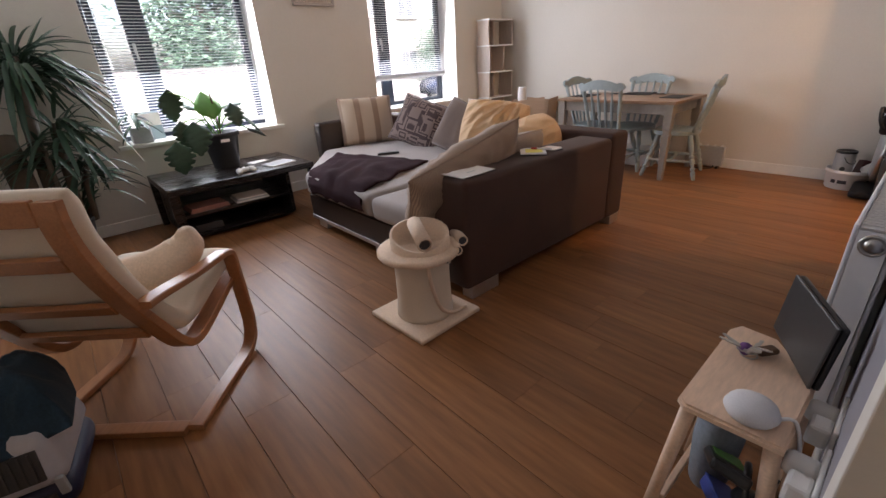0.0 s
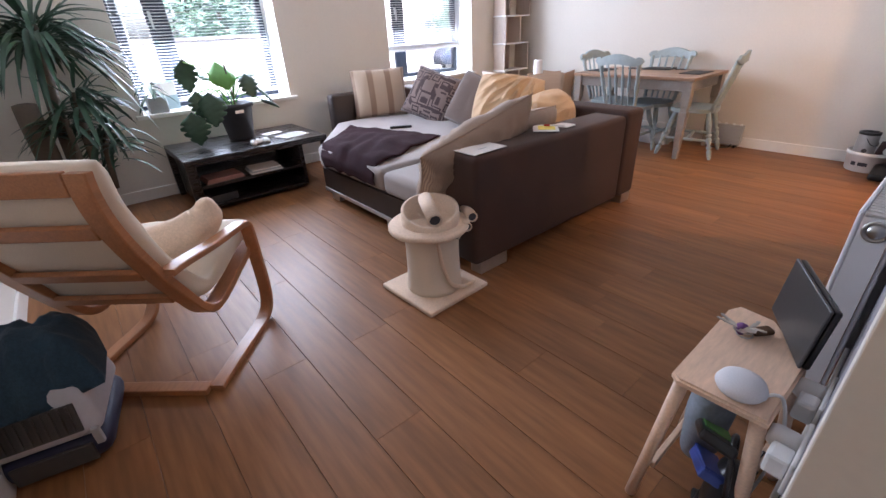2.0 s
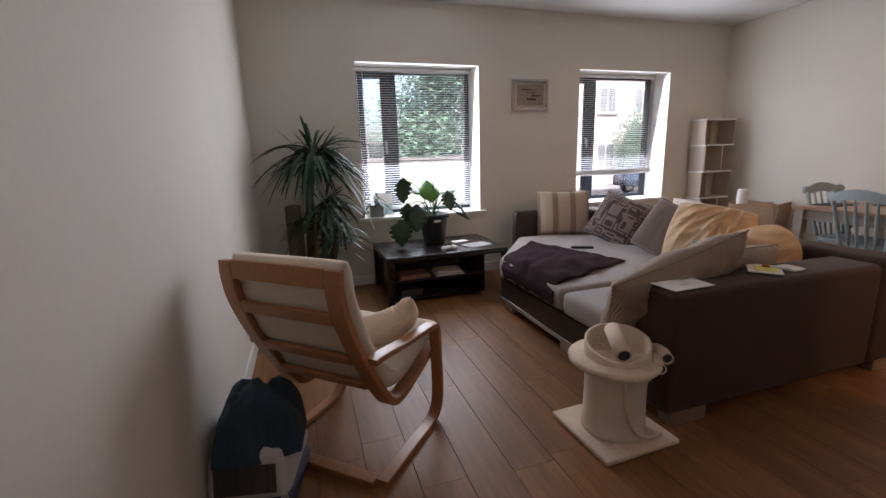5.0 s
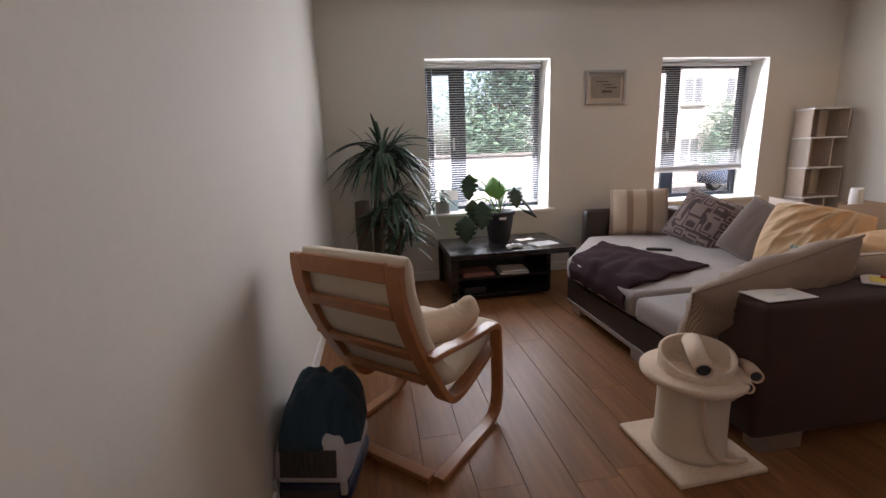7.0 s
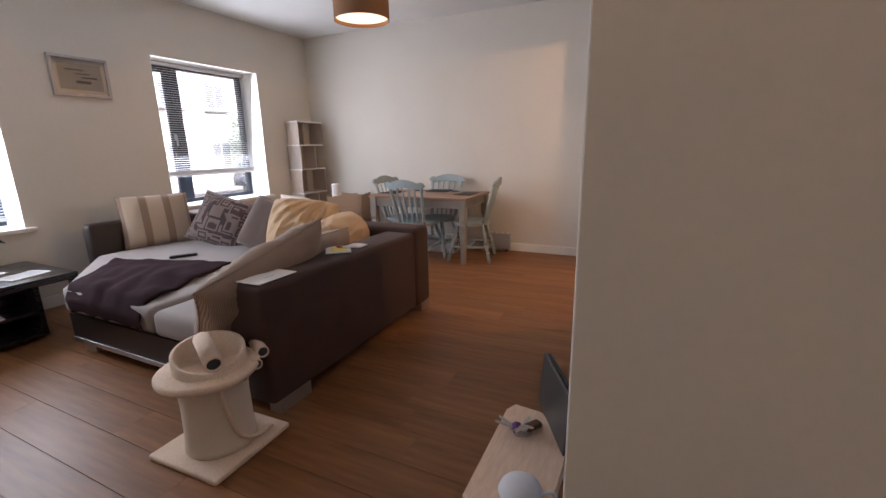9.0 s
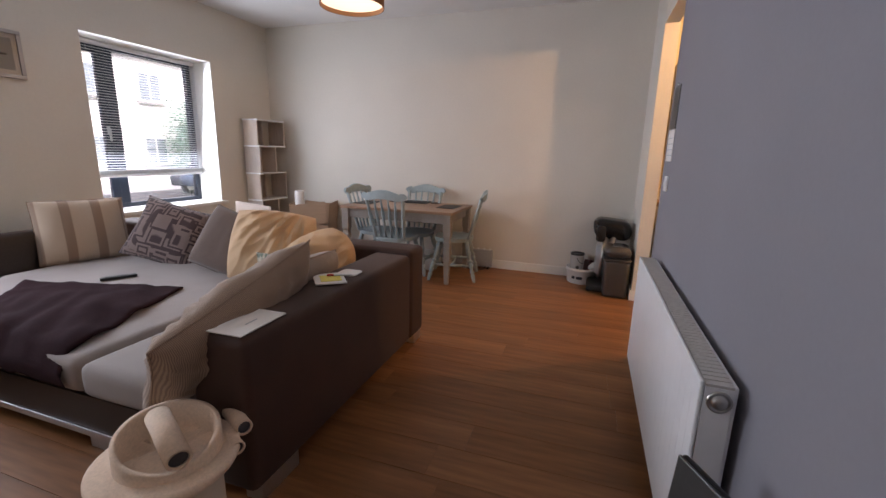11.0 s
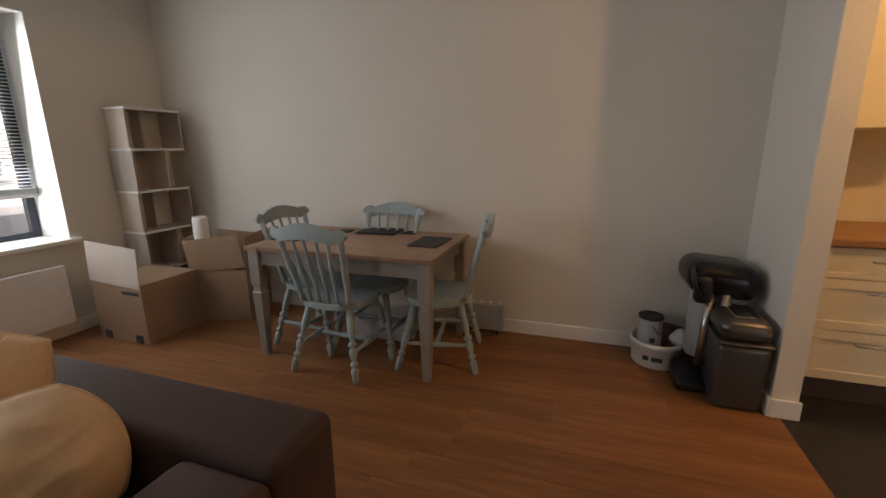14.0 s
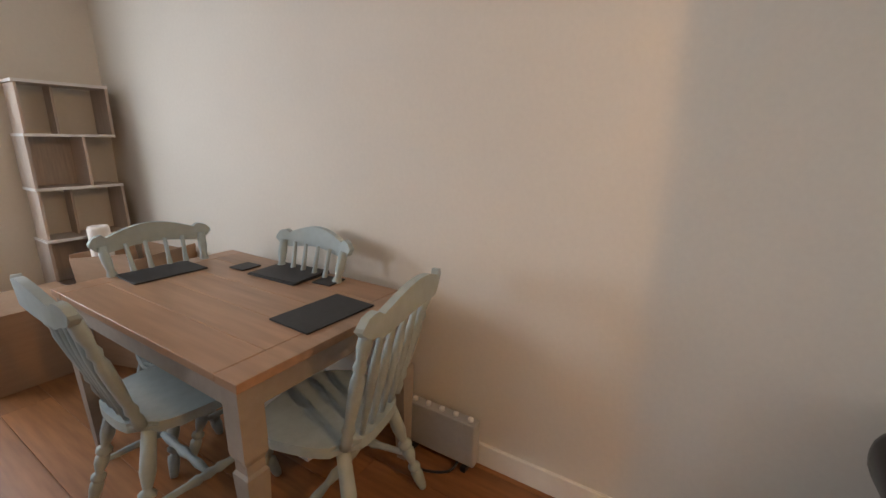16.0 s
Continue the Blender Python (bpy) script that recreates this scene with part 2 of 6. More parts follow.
# north wall with two window openings
nw = bmesh.new()
xs = [X0 - 0.2, WIN[0][0], WIN[0][1], WIN[1][0], WIN[1][1], X1 + 0.4]
for a, b_, solid in zip(xs, xs[1:], (1, 0, 1, 0, 1)):
    if solid:
        box(a, b_, Y1, Y1 + WT, -0.1, H + 0.1, bm=nw)
    else:
        box(a, b_, Y1, Y1 + WT, -0.1, 0.68, bm=nw)
        box(a, b_, Y1, Y1 + WT, 2.25, H + 0.1, bm=nw)
structure("wall_north", nw, M_WALL, "cream painted plaster wall with two deep windows", "wall")
structure("wall_west", box(X0 - 0.2, X0, -1.5, Y1, -0.1, H + 0.1), M_WALL, "cream painted plaster side wall", "wall")
structure("wall_east", box(X1, X1 + 0.4, 0.2335, Y1, -0.1, H + 0.1), M_WALL, "cream painted plaster wall behind the dining table", "wall")
structure("wall_nib", box(4.838, X1 + 0.4, 0.115, 0.233, -0.1, H + 0.1, 0.004), M_WALL, "short cream wall stub beside the kitchen opening", "wall")
sw = box(0.985, 3.575, 0.14, 0.277, -0.1, H + 0.1)
structure("wall_south", sw, M_WALL, "cream partition wall between the hall and kitchen", "wall")
structure("wall_south_paint", box(0.9855, 3.572, 0.2775, 0.2805, 0, H), M_GREYWALL, "grey lilac painted face of the partition wall", "wall")
structure("wall_south_end", box(3.5755, 3.5785, 0.142, 0.2805, 0, H), M_GREYWALL, "grey lilac painted end of the partition wall", "wall")
structure("wall_hall", box(0.86, 0.985, -1.5, 0.2815, -0.1, H + 0.1, 0.003), M_WALL, "cream hall wall", "wall")
structure("wall_hall_back", box(X0, 0.86, -1.7, -1.5, -0.1, H + 0.1), M_WALL, "cream wall at the end of the hall", "wall")
# Unseen, added above the opening to cut off the kitchen bulb's light.
structure("wall_lintel", box(3.575, 4.838, 0.125, 0.23, 2.42, H), M_WALL, "added unseen cream panel above the kitchen opening, blocking the lamp", "wall")
M_KWALL = mat("warm_cream_kitchen_paint", (0.72, 0.62, 0.44), 0.6, grain=0.02, blotch=0.04, bump=0.04)
structure("wall_kitchen_east", box(5.68, 5.88, -2.2, 0.114, -0.1, H + 0.1), M_KWALL, "cream painted kitchen wall", "wall")
structure("wall_kitchen_south", box(0.985, 5.88, -2.4, -2.2, -0.1, H + 0.1), M_KWALL, "cream painted kitchen end wall", "wall")
structure("ceiling", box(X0 - 0.2, X1 + 0.6, -2.4, Y1 + WT, H + 0.1, H + 0.3), M_CEIL, "white painted ceiling", "ceiling")
structure("ceiling_face", box(X0, X1, -1.5, Y1, H, H + 0.1), M_CEIL, "flat white plaster ceiling", "ceiling")
structure("floor_base", box(X0 - 0.2, X1 + 0.6, -2.4, Y1 + WT, -0.2, -0.009), M_JOINT, "dark underlay below the laminate boards", "floor")
structure("kitchen_floor", box(0.985, 5.68, -2.2, 0.185, -0.009, 0.0), M_TILE, "dark slate-coloured kitchen floor", "floor")


def skirting(name, x0, x1, y0, y1):
    structure(name, box(x0, x1, y0, y1, 0, 0.10, 0.004), M_TRIM, "white painted skirting board", "skirting board")


skirting("baseboard_north", X0 + 0.016, X1 - 0.016, Y1 - 0.016, Y1)
skirting("baseboard_west", X0, X0 + 0.016, -1.5, Y1)
skirting("baseboard_east", X1 - 0.016, X1, 0.251, Y1)
skirting("baseboard_nib", 4.822, X1, 0.2335, 0.2495)
skirting("baseboard_nib_end", 4.821, 4.8375, 0.105, 0.233)
skirting("baseboard_south", 0.844, 3.595, 0.2817, 0.297)
skirting("baseboard_south_end", 3.579, 3.595, 0.13, 0.2815)
skirting("baseboard_hall", 0.844, 0.86, -1.4, 0.2815)

# windows
for k, (wx0, wx1) in enumerate(WIN, 1):
    win = thing("window_%d" % k, pose(0, 0, 0), "dark grey framed window set deep in the wall", "window", kind="structure")
    yf0, yf1, z0, z1 = 5.12, 5.18, 0.695, 2.25
    fr = bmesh.new()
    for x0, x1, a, b_ in ((wx0, wx0 + 0.055, z0, z1), (wx1 - 0.055, wx1, z0, z1), (wx0 + 0.055, wx1 - 0.055, z0, z0 + 0.06), (wx0 + 0.055, wx1 - 0.055, z1 - 0.055, z1),
                          (wx0 + 0.345, wx0 + 0.465, z0 + 0.06, z1 - 0.055)):
        box(x0, x1, yf0, yf1, a, b_, 0.005, bm=fr)
    part("window_frame", fr, M_FRAME, win, "anthracite plastic frame")
    sash = bmesh.new()
    sx0, sx1, sz0, sz1 = wx0 + 0.058, wx0 + 0.342, z0 + 0.063, z1 - 0.058
    for x0, x1, a, b_ in ((sx0, sx0 + 0.05, sz0, sz1), (sx1 - 0.05, sx1 + 0.03, sz0, sz1), (sx0 + 0.05, sx1 - 0.05, sz0, sz0 + 0.05), (sx0 + 0.05, sx1 - 0.05, sz1 - 0.05, sz1)):
        box(x0, x1, yf0 - 0.015, yf0 + 0.025, a, b_, 0.005, bm=sash)
    sash = part("sash", sash, M_FRAME, win, "anthracite opening sash")
    hb = box(sx1 - 0.028, sx1 - 0.004, yf0 - 0.03, yf0 - 0.014, 1.42, 1.50, 0.003)
    box(sx1 - 0.024, sx1 - 0.008, yf0 - 0.05, yf0 - 0.03, 1.36, 1.48, 0.004, bm=hb)
    part("handle", hb, M_SLAT, sash, "silver window handle")
    for x0, x1 in ((sx0 + 0.05, sx1 - 0.05), (wx0 + 0.465, wx1 - 0.055)):
        pane = part("pane", box(x0, x1, yf0 + 0.025, yf0 + 0.031, z0 + 0.06, z1 - 0.055), M_GLASS, win, "clear glass")
        pane.visible_shadow = False
    part("window_sill", box(wx0 - 0.06, wx1 + 0.06, Y1 - 0.04, Y1, 0.68, 0.714, 0.006), M_TRIM, win, "white painted sill board")
    part("sill_back", box(wx0 + 0.001, wx1 - 0.001, Y1, yf0, 0.68, 0.714), M_TRIM, win)
    lin = bmesh.new()
    box(wx0, wx0 + 0.004, Y1 + 0.002, yf0, 0.715, 2.25, bm=lin)
    box(wx1 - 0.004, wx1, Y1 + 0.002, yf0, 0.715, 2.25, bm=lin)
    box(wx0 + 0.004, wx1 - 0.004, Y1 + 0.002, yf0, 2.246, 2.25, bm=lin)
    part("reveal_lining", lin, M_TRIM, win, "white painted window reveal")

    # venetian blind
    low = 0.77 if k == 1 else 1.03
    blind = thing("venetian_blind", pose((wx0 + wx1) / 2, 5.06, low), "pale aluminium venetian blind, slats open, " + ("fully lowered" if k == 1 else "partly raised"), "blind", "window blinds")
    half = (wx1 - wx0) / 2 - 0.012
    part("headrail", box(-half, half, -0.02, 0.02, 2.205 - low, 2.24 - low, 0.003), M_SLAT, blind, "pale metal headrail")
    part("bottom_rail", box(-half, half, -0.014, 0.014, -0.012, 0.016, 0.003), M_SLAT, blind, "pale metal bottom rail")
    sl = bmesh.new()
    for y, z in ((-0.0125, -0.003), (-0.006, 0.0), (0.0, 0.0012), (0.006, 0.0), (0.0125, -0.003)):
        for x in (-half, half):
            sl.verts.new((x, y, z))
    sl.verts.ensure_lookup_table()
    for i in range(4):
        sl.faces.new([sl.verts[j] for j in (2 * i, 2 * i + 1, 2 * i + 3, 2 * i + 2)])
    r = bmesh.ops.extrude_face_region(sl, geom=sl.faces[:])
    bmesh.ops.translate(sl, verts=[v for v in r["geom"] if isinstance(v, bmesh.types.BMVert)], vec=(0, 0, 0.0008))
    first = part("slat", sl, M_SLAT, blind)
    me, z, slats = first.data, 0.03, []
    if k == 2:
        for i in range(12):
            slats.append(0.018 + i * 0.0035)
        z = 0.018 + 12 * 0.0035 + 0.015
    while z < 2.20 - low:
        slats.append(z)
        z += 0.0245
    for i, z in enumerate(slats):
        ob = first if i == 0 else new("slat", me)
        ob.parent = blind
        ob.matrix_basis = pose(0, 0, z, random.uniform(-2, 2) + 10, 0, random.uniform(-0.1, 0.1))
    for x in (-half * 0.72, 0.0, half * 0.72):
        part("ladder_cord", tube([(x, -0.014, 0.0), (x, -0.014, 2.21 - low)], 0.0012, 5), M_SLAT, blind)
    part("tilt_wand", tube([(-half + 0.09, -0.025, 2.2 - low), (-half + 0.10, -0.03, 1.30 - low if k == 1 else 1.5 - low)], 0.004, 6), M_SLAT, blind, "clear tilt wand")

# ---- materials of the things ----
M_BROWN = mat("brown_microfibre", (0.050, 0.021, 0.013), 0.75, grain=0.12, scale=180, blotch=0.14, blotch_scale=5, bump=0.12, bump_scale=300, sheen=0.04)
M_LEATHER = mat("dark_brown_leather", (0.024, 0.016, 0.014), 0.42, grain=0.15, scale=70, bump=0.15, bump_scale=160, blotch=0.12, blotch_scale=6)
M_SEAT = mat("light_grey_upholstery", (0.29, 0.252, 0.236), 0.9, grain=0.06, scale=220, blotch=0.07, blotch_scale=5, bump=0.15, bump_scale=350, sheen=0.2)
M_ALU = mat("brushed_aluminium", (0.55, 0.55, 0.55), 0.35, 1.0, grain=0.06, scale=50, stretch=(1, 12, 1))
M_STEEL = mat("satin_steel", (0.50, 0.49, 0.47), 0.3, 1.0, grain=0.05, scale=40)
M_BEIGE = mat("beige_cushion_cotton", (0.36, 0.27, 0.205), 0.9, grain=0.08, scale=200, blotch=0.08, blotch_scale=6, bump=0.2, bump_scale=320, sheen=0.2)
M_TAUPE = mat("taupe_cushion_weave", (0.28, 0.215, 0.17), 0.9, grain=0.15, scale=160, blotch=0.10, blotch_scale=7, bump=0.25, bump_scale=260, sheen=0.2)
M_YELLOW = mat("ochre_velvet", (0.62, 0.42, 0.245), 0.8, grain=0.06, scale=150, blotch=0.10, blotch_scale=5, bump=0.1, bump_scale=200, sheen=0.10)
M_PLUM = mat("dark_plum_fleece", (0.030, 0.014, 0.017), 0.95, spec=0.08, grain=0.18, scale=160, blotch=0.15, blotch_scale=5, bump=0.3, bump_scale=220)
M_CREAM = mat("cream_canvas", (0.70, 0.60, 0.48), 0.9, grain=0.04, scale=200, blotch=0.06, blotch_scale=4, bump=0.12, bump_scale=300)
M_PLUSH = mat("cream_plush", (0.74, 0.575, 0.435), 1.0, grain=0.10, scale=110, blotch=0.10, blotch_scale=6, bump=0.5, bump_scale=150, sheen=0.1)
M_BEECH = mat("oiled_beech", (0.38, 0.165, 0.068), 0.38, grain=0.14, scale=10, stretch=(2, 14, 14), blotch=0.08, blotch_scale=3, bump=0.03)
M_BIRCH = mat("pale_birch", (0.74, 0.53, 0.38), 0.42, grain=0.10, scale=9, stretch=(3, 16, 16), blotch=0.05, bump=0.02)
M_ESPRESSO = mat("black_brown_veneer", (0.016, 0.013, 0.013), 0.28, grain=0.25, scale=10, stretch=(1, 14, 14), blotch=0.1, rough_var=0.08)
M_SAGE = mat("sage_blue_chalk_paint", (0.34, 0.405, 0.41), 0.55, grain=0.07, scale=30, blotch=0.09, blotch_scale=7, bump=0.06, bump_scale=90)
M_SAGEW = mat("pale_taupe_paint", (0.29, 0.255, 0.22), 0.55, grain=0.07, scale=30, blotch=0.09, blotch_scale=7, bump=0.06, bump_scale=90)
M_TOP = mat("waxed_pine_top", (0.34, 0.205, 0.125), 0.36, grain=0.12, scale=5, stretch=(8, 0.6, 8), blotch=0.20, blotch_scale=2.2, obj_random=0.09)
M_SLATE = mat("slate_placemat", (0.020, 0.020, 0.022), 0.55, grain=0.2, scale=40, bump=0.1)
M_CARD = mat("brown_cardboard", (0.36, 0.235, 0.15), 0.85, grain=0.06, scale=60, stretch=(1, 1, 10), blotch=0.07, blotch_scale=4, bump=0.05)
M_CARDIN = mat("pale_cardboard_inside", (0.62, 0.52, 0.44), 0.85, grain=0.05, scale=60, blotch=0.05)
M_WOAK = mat("whitewashed_oak_board", (0.47, 0.40, 0.345), 0.6, grain=0.14, scale=8, stretch=(12, 12, 1), blotch=0.06)
M_WHITE = mat("white_plastic", (0.78, 0.78, 0.77), 0.4, grain=0.02, scale=20, blotch=0.03)
M_PAPER = mat("white_paper", (0.80, 0.76, 0.72), 0.8, grain=0.02, scale=60, blotch=0.03)
M_YPAPER = mat("yellow_paper", (0.85, 0.72, 0.16), 0.8, grain=0.02, blotch=0.03)
M_INK = mat("dark_print_and_hole_shade", (0.05, 0.05, 0.06), 0.7, grain=0.05)
M_BLACK = mat("black_plastic", (0.012, 0.012, 0.013), 0.32, grain=0.1, scale=60, blotch=0.1)
M_DGREY = mat("dark_grey_plastic", (0.055, 0.053, 0.052), 0.36, grain=0.08, scale=60, blotch=0.08)
M_GUNMETAL = mat("gunmetal_plastic", (0.085, 0.080, 0.076), 0.30, 0.45, grain=0.06, scale=60, blotch=0.06)
M_GREY = mat("grey_plastic", (0.40, 0.41, 0.42), 0.45, grain=0.05, scale=40, blotch=0.05)
M_BLUE = mat("blue_plastic", (0.03, 0.06, 0.28), 0.4, grain=0.06)
M_NAVY = mat("navy_plastic", (0.014, 0.02, 0.06), 0.4, grain=0.06)
M_GREEN = mat("green_plastic", (0.10, 0.33, 0.06), 0.4, grain=0.06)
M_TEAL = mat("dark_teal_fleece", (0.022, 0.052, 0.082), 0.95, grain=0.2, scale=120, blotch=0.15, blotch_scale=8, bump=0.4, bump_scale=180, sheen=0.05)
M_LEAF = mat("dark_green_leaf", (0.032, 0.075, 0.042), 0.38, grain=0.15, scale=25, blotch=0.15, island=0.35)
# Brighter green for the stems and for one leaf with backlight painted in.
M_LEAFB = mat("backlit_leaf_and_stem_green", (0.09, 0.26, 0.04), 0.4, grain=0.12, scale=25, blotch=0.12, island=0.3)
M_STEM = mat("woody_cane", (0.11, 0.085, 0.06), 0.8, grain=0.25, scale=60, stretch=(1, 1, 8), bump=0.3, bump_scale=60)
M_SOIL = mat("dark_potting_soil", (0.02, 0.014, 0.01), 0.95, grain=0.3, scale=90, bump=0.6, bump_scale=80)
M_POT = mat("charcoal_pot", (0.035, 0.036, 0.04), 0.5, grain=0.1, scale=40, blotch=0.1)
M_SHADE = mat("tan_fabric_shade", (0.30, 0.15, 0.07), 0.85, grain=0.06, scale=200, bump=0.1, bump_scale=300)
M_CABINET = mat("cream_shaker_cabinet", (0.74, 0.66, 0.50), 0.45, grain=0.02, scale=20, blotch=0.03)
M_OAKTOP = mat("oak_worktop", (0.33, 0.16, 0.06), 0.4, grain=0.2, scale=8, stretch=(8, 1, 8), blotch=0.1)
M_PINK = mat("dusty_pink_paper", (0.42, 0.20, 0.16), 0.8, grain=0.05, blotch=0.06)
M_PHOTO = mat("dark_photo_print", (0.03, 0.028, 0.03), 0.3, grain=0.5, scale=18, blotch=0.5, blotch_scale=9)
M_SILVERF = mat("silver_grey_frame", (0.42, 0.40, 0.39), 0.45, 0.3, grain=0.06, scale=60)


def patterned(name, dark, light, kind):
    """A woven cushion cover: stripes, ribs, a maze of bands or scattered leaves."""
    m = mat(name, light, 0.9, grain=0.06, scale=200, bump=0.2, bump_scale=320, sheen=0.2)
    n, l = m.node_tree.nodes, m.node_tree.links
    b = n["Principled BSDF"]
    base = b.inputs["Base Color"].links[0].from_socket
    tc = n.new("ShaderNodeTexCoord")
    if kind == "leaves":
        t = n.new("ShaderNodeTexVoronoi")
        t.inputs["Scale"].default_value = 26.0
        fac = t.outputs["Distance"]
        lo, hi = 0.36, 0.52
    elif kind == "maze":
        t = n.new("ShaderNodeTexVoronoi")
        t.distance = "CHEBYCHEV"
        t.inputs["Scale"].default_value = 9.0
        w = n.new("ShaderNodeMath")
        w.operation = "MULTIPLY"
        w.inputs[1].default_value = 26.0
        l.new(t.outputs["Distance"], w.inputs[0])
        s = n.new("ShaderNodeMath")
        s.operation = "SINE"
        l.new(w.outputs[0], s.inputs[0])
        fac = s.outputs[0]
        lo, hi = -0.1, 0.25
    else:
        t = n.new("ShaderNodeTexWave")
        t.bands_direction = "X"
        t.inputs["Scale"].default_value = {"stripes": 1.7, "ribs": 52.0}[kind]
        t.inputs["Distortion"].default_value = 0.3
        fac = t.outputs["Color"]
        lo, hi = (0.72, 0.80) if kind == "stripes" else (0.2, 0.8)
    source = tc.outputs["Object"]
    if kind == "leaves":
        mp = n.new("ShaderNodeMapping")
        mp.inputs["Rotation"].default_value = (0, 0.7, 0)
        mp.inputs["Scale"].default_value = (1.9, 1.0, 0.62)
        l.new(source, mp.inputs[0])
        source = mp.outputs[0]
    l.new(source, t.inputs["Vector"])
    r = n.new("ShaderNodeMapRange")
    r.inputs["From Min"].default_value, r.inputs["From Max"].default_value = lo, hi
    l.new(fac, r.inputs[0])
    mx = n.new("ShaderNodeMix")
    mx.data_type = "RGBA"
    l.new(r.outputs[0], mx.inputs["Factor"])
    l.new(base, mx.inputs["A"])
    mx.inputs["B"].default_value = (*dark, 1)
    l.new(mx.outputs["Result"], b.inputs["Base Color"])
    return m


M_STRIPE = patterned("striped_linen", (0.27, 0.185, 0.13), (0.46, 0.36, 0.27), "stripes")
M_RIB = patterned("ribbed_taupe_cord", (0.10, 0.068, 0.056), (0.18, 0.128, 0.105), "ribs")
M_BEIGERIB = patterned("ribbed_beige_cord", (0.22, 0.145, 0.10), (0.36, 0.255, 0.18), "ribs")

M_MAZE = patterned("brown_maze_chenille", (0.055, 0.032, 0.032), (0.20, 0.145, 0.13), "maze")
M_FLORAL = patterned("leaf_print_cotton", (0.60, 0.55, 0.44), (0.20, 0.25, 0.20), "leaves")

# ---- corner sofa ----
sofa = thing("corner_sofa", pose(0, 0, 0), "dark brown corner sofa with light grey seat cushions", "sofa")
b = box(1.645, 3.095, 1.76, 2.02, 0.075, 0.67, 0.035, 4)
for v in b.verts:
    if v.co.z > 0.4:
        v.co.z += 0.02 * (3.33 - v.co.x) / 1.71
        v.co.z += 0.006 * noise.noise(v.co * 3)
part("arm", b, M_BROWN, sofa, "wide brown microfibre arm", True)
part("backrest", box(3.09, 3.315, 1.757, 4.56, 0.075, 0.70, 0.035, 4), M_BROWN, sofa, "brown microfibre back", True)
outline = [(1.675, 2.03), (1.675, 3.62), (2.26, 4.42), (3.09, 4.42), (3.09, 2.03)]
part("seat_base", flat(outline, 0.20, bevel=0.015, m=pose(0, 0, 0.085)), M_LEATHER, sofa, "dark brown leather base")
part("plinth_strip", box(1.668, 1.675, 2.04, 3.62, 0.075, 0.105, 0.002), M_ALU, sofa, "silver metal strip")


def seat_pad(points, z0, h, name="seat_cushion"):
    b = flat(points, h, m=pose(0, 0, z0))
    bmesh.ops.bevel(b, geom=b.edges[:], offset=0.055, segments=4, profile=0.6, affect="EDGES", clamp_overlap=True)
    for v in b.verts:
        v.co += Vector((0, 0, 0.006 * noise.noise(v.co * 5)))
    return part(name, b, M_SEAT, sofa, "soft light grey seat cushion", True)


seat_pad([(1.64, 2.03), (1.64, 2.645), (3.085, 2.645), (3.085, 2.03)], 0.287, 0.155)
seat_pad([(1.645, 2.655), (1.65, 3.60), (2.25, 4.41), (3.085, 4.41), (3.085, 2.655)], 0.287, 0.165)
part("side_arm", box(2.25, 2.86, 4.44, 4.56, 0.085, 0.71, 0.03, 3), M_LEATHER, sofa, "dark leather end arm", True)
for x0, x1, y0, y1 in ((1.70, 1.92, 1.78, 1.86), (3.20, 3.32, 1.78, 1.86), (1.69, 1.75, 2.56, 2.72), (1.70, 1.78, 3.45, 3.58), (3.20, 3.28, 4.45, 4.54), (2.30, 2.40, 4.30, 4.40)):
    part("foot", box(x0, x1, y0, y1, 0.0, 0.085, 0.004), M_ALU, sofa, "silver metal foot")


def put_cushion(label, material, w, h, d, x, y, z, rz, lean, seed, roll=0.0, **kw):
    """A cushion that faces the direction rz (degrees, 0 is south), leaning back by lean."""
    b = cushion(w, h, d, seed, **kw)
    ob = part("cushion", b, material, None, "", True)
    ob.matrix_basis = pose(x, y, z) @ pose(0, 0, 0, 0, 0, rz) @ pose(0, 0, 0, -lean, 0, 0) @ pose(0, 0, 0, 0, roll, 0)
    tagged(ob, label, "cushion", "sofa cushions")
    piping = tube([(x_, y_, z_) for x_, y_, z_ in rim(w, h, kw.get("pinch", 0.07), kw.get("round_", 0.0))], 0.004, 6)
    part("piping", piping, material, ob)
    return ob


def rim(w, h, pinch, round_):
    out = []
    n = 12
    for k in range(4 * n + 1):
        s, t = divmod(k % (4 * n), n)
        c = 2 * t / n - 1
        u, v = ((c, -1), (1, c), (-c, 1), (-1, -c))[s]
        out.append((u * w / 2 * (1 - pinch * (1 - v * v)) * (1 - round_ * v * v / 2) ** 0.5, 0.0, v * h / 2 * (1 - pinch * (1 - u * u)) * (1 - round_ * u * u / 2) ** 0.5 + h / 2))
    return out


put_cushion("beige linen cushion with brown stripes, against the sofa end", M_STRIPE, 0.56, 0.47, 0.16, 2.74, 4.29, 0.455, -22, 14, 3, pinch=0.03, exponent=3.4)
put_cushion("brown and cream maze-patterned chenille cushion on the sofa", M_MAZE, 0.56, 0.50, 0.20, 2.885, 3.78, 0.45, -58, 30, 5, roll=20, exponent=3.2)
put_cushion("taupe ribbed cord cushion leaning on the sofa back", M_RIB, 0.46, 0.46, 0.22, 2.87, 3.19, 0.452, -74, 26, 7, roll=20, exponent=3.4, pinch=0.03)
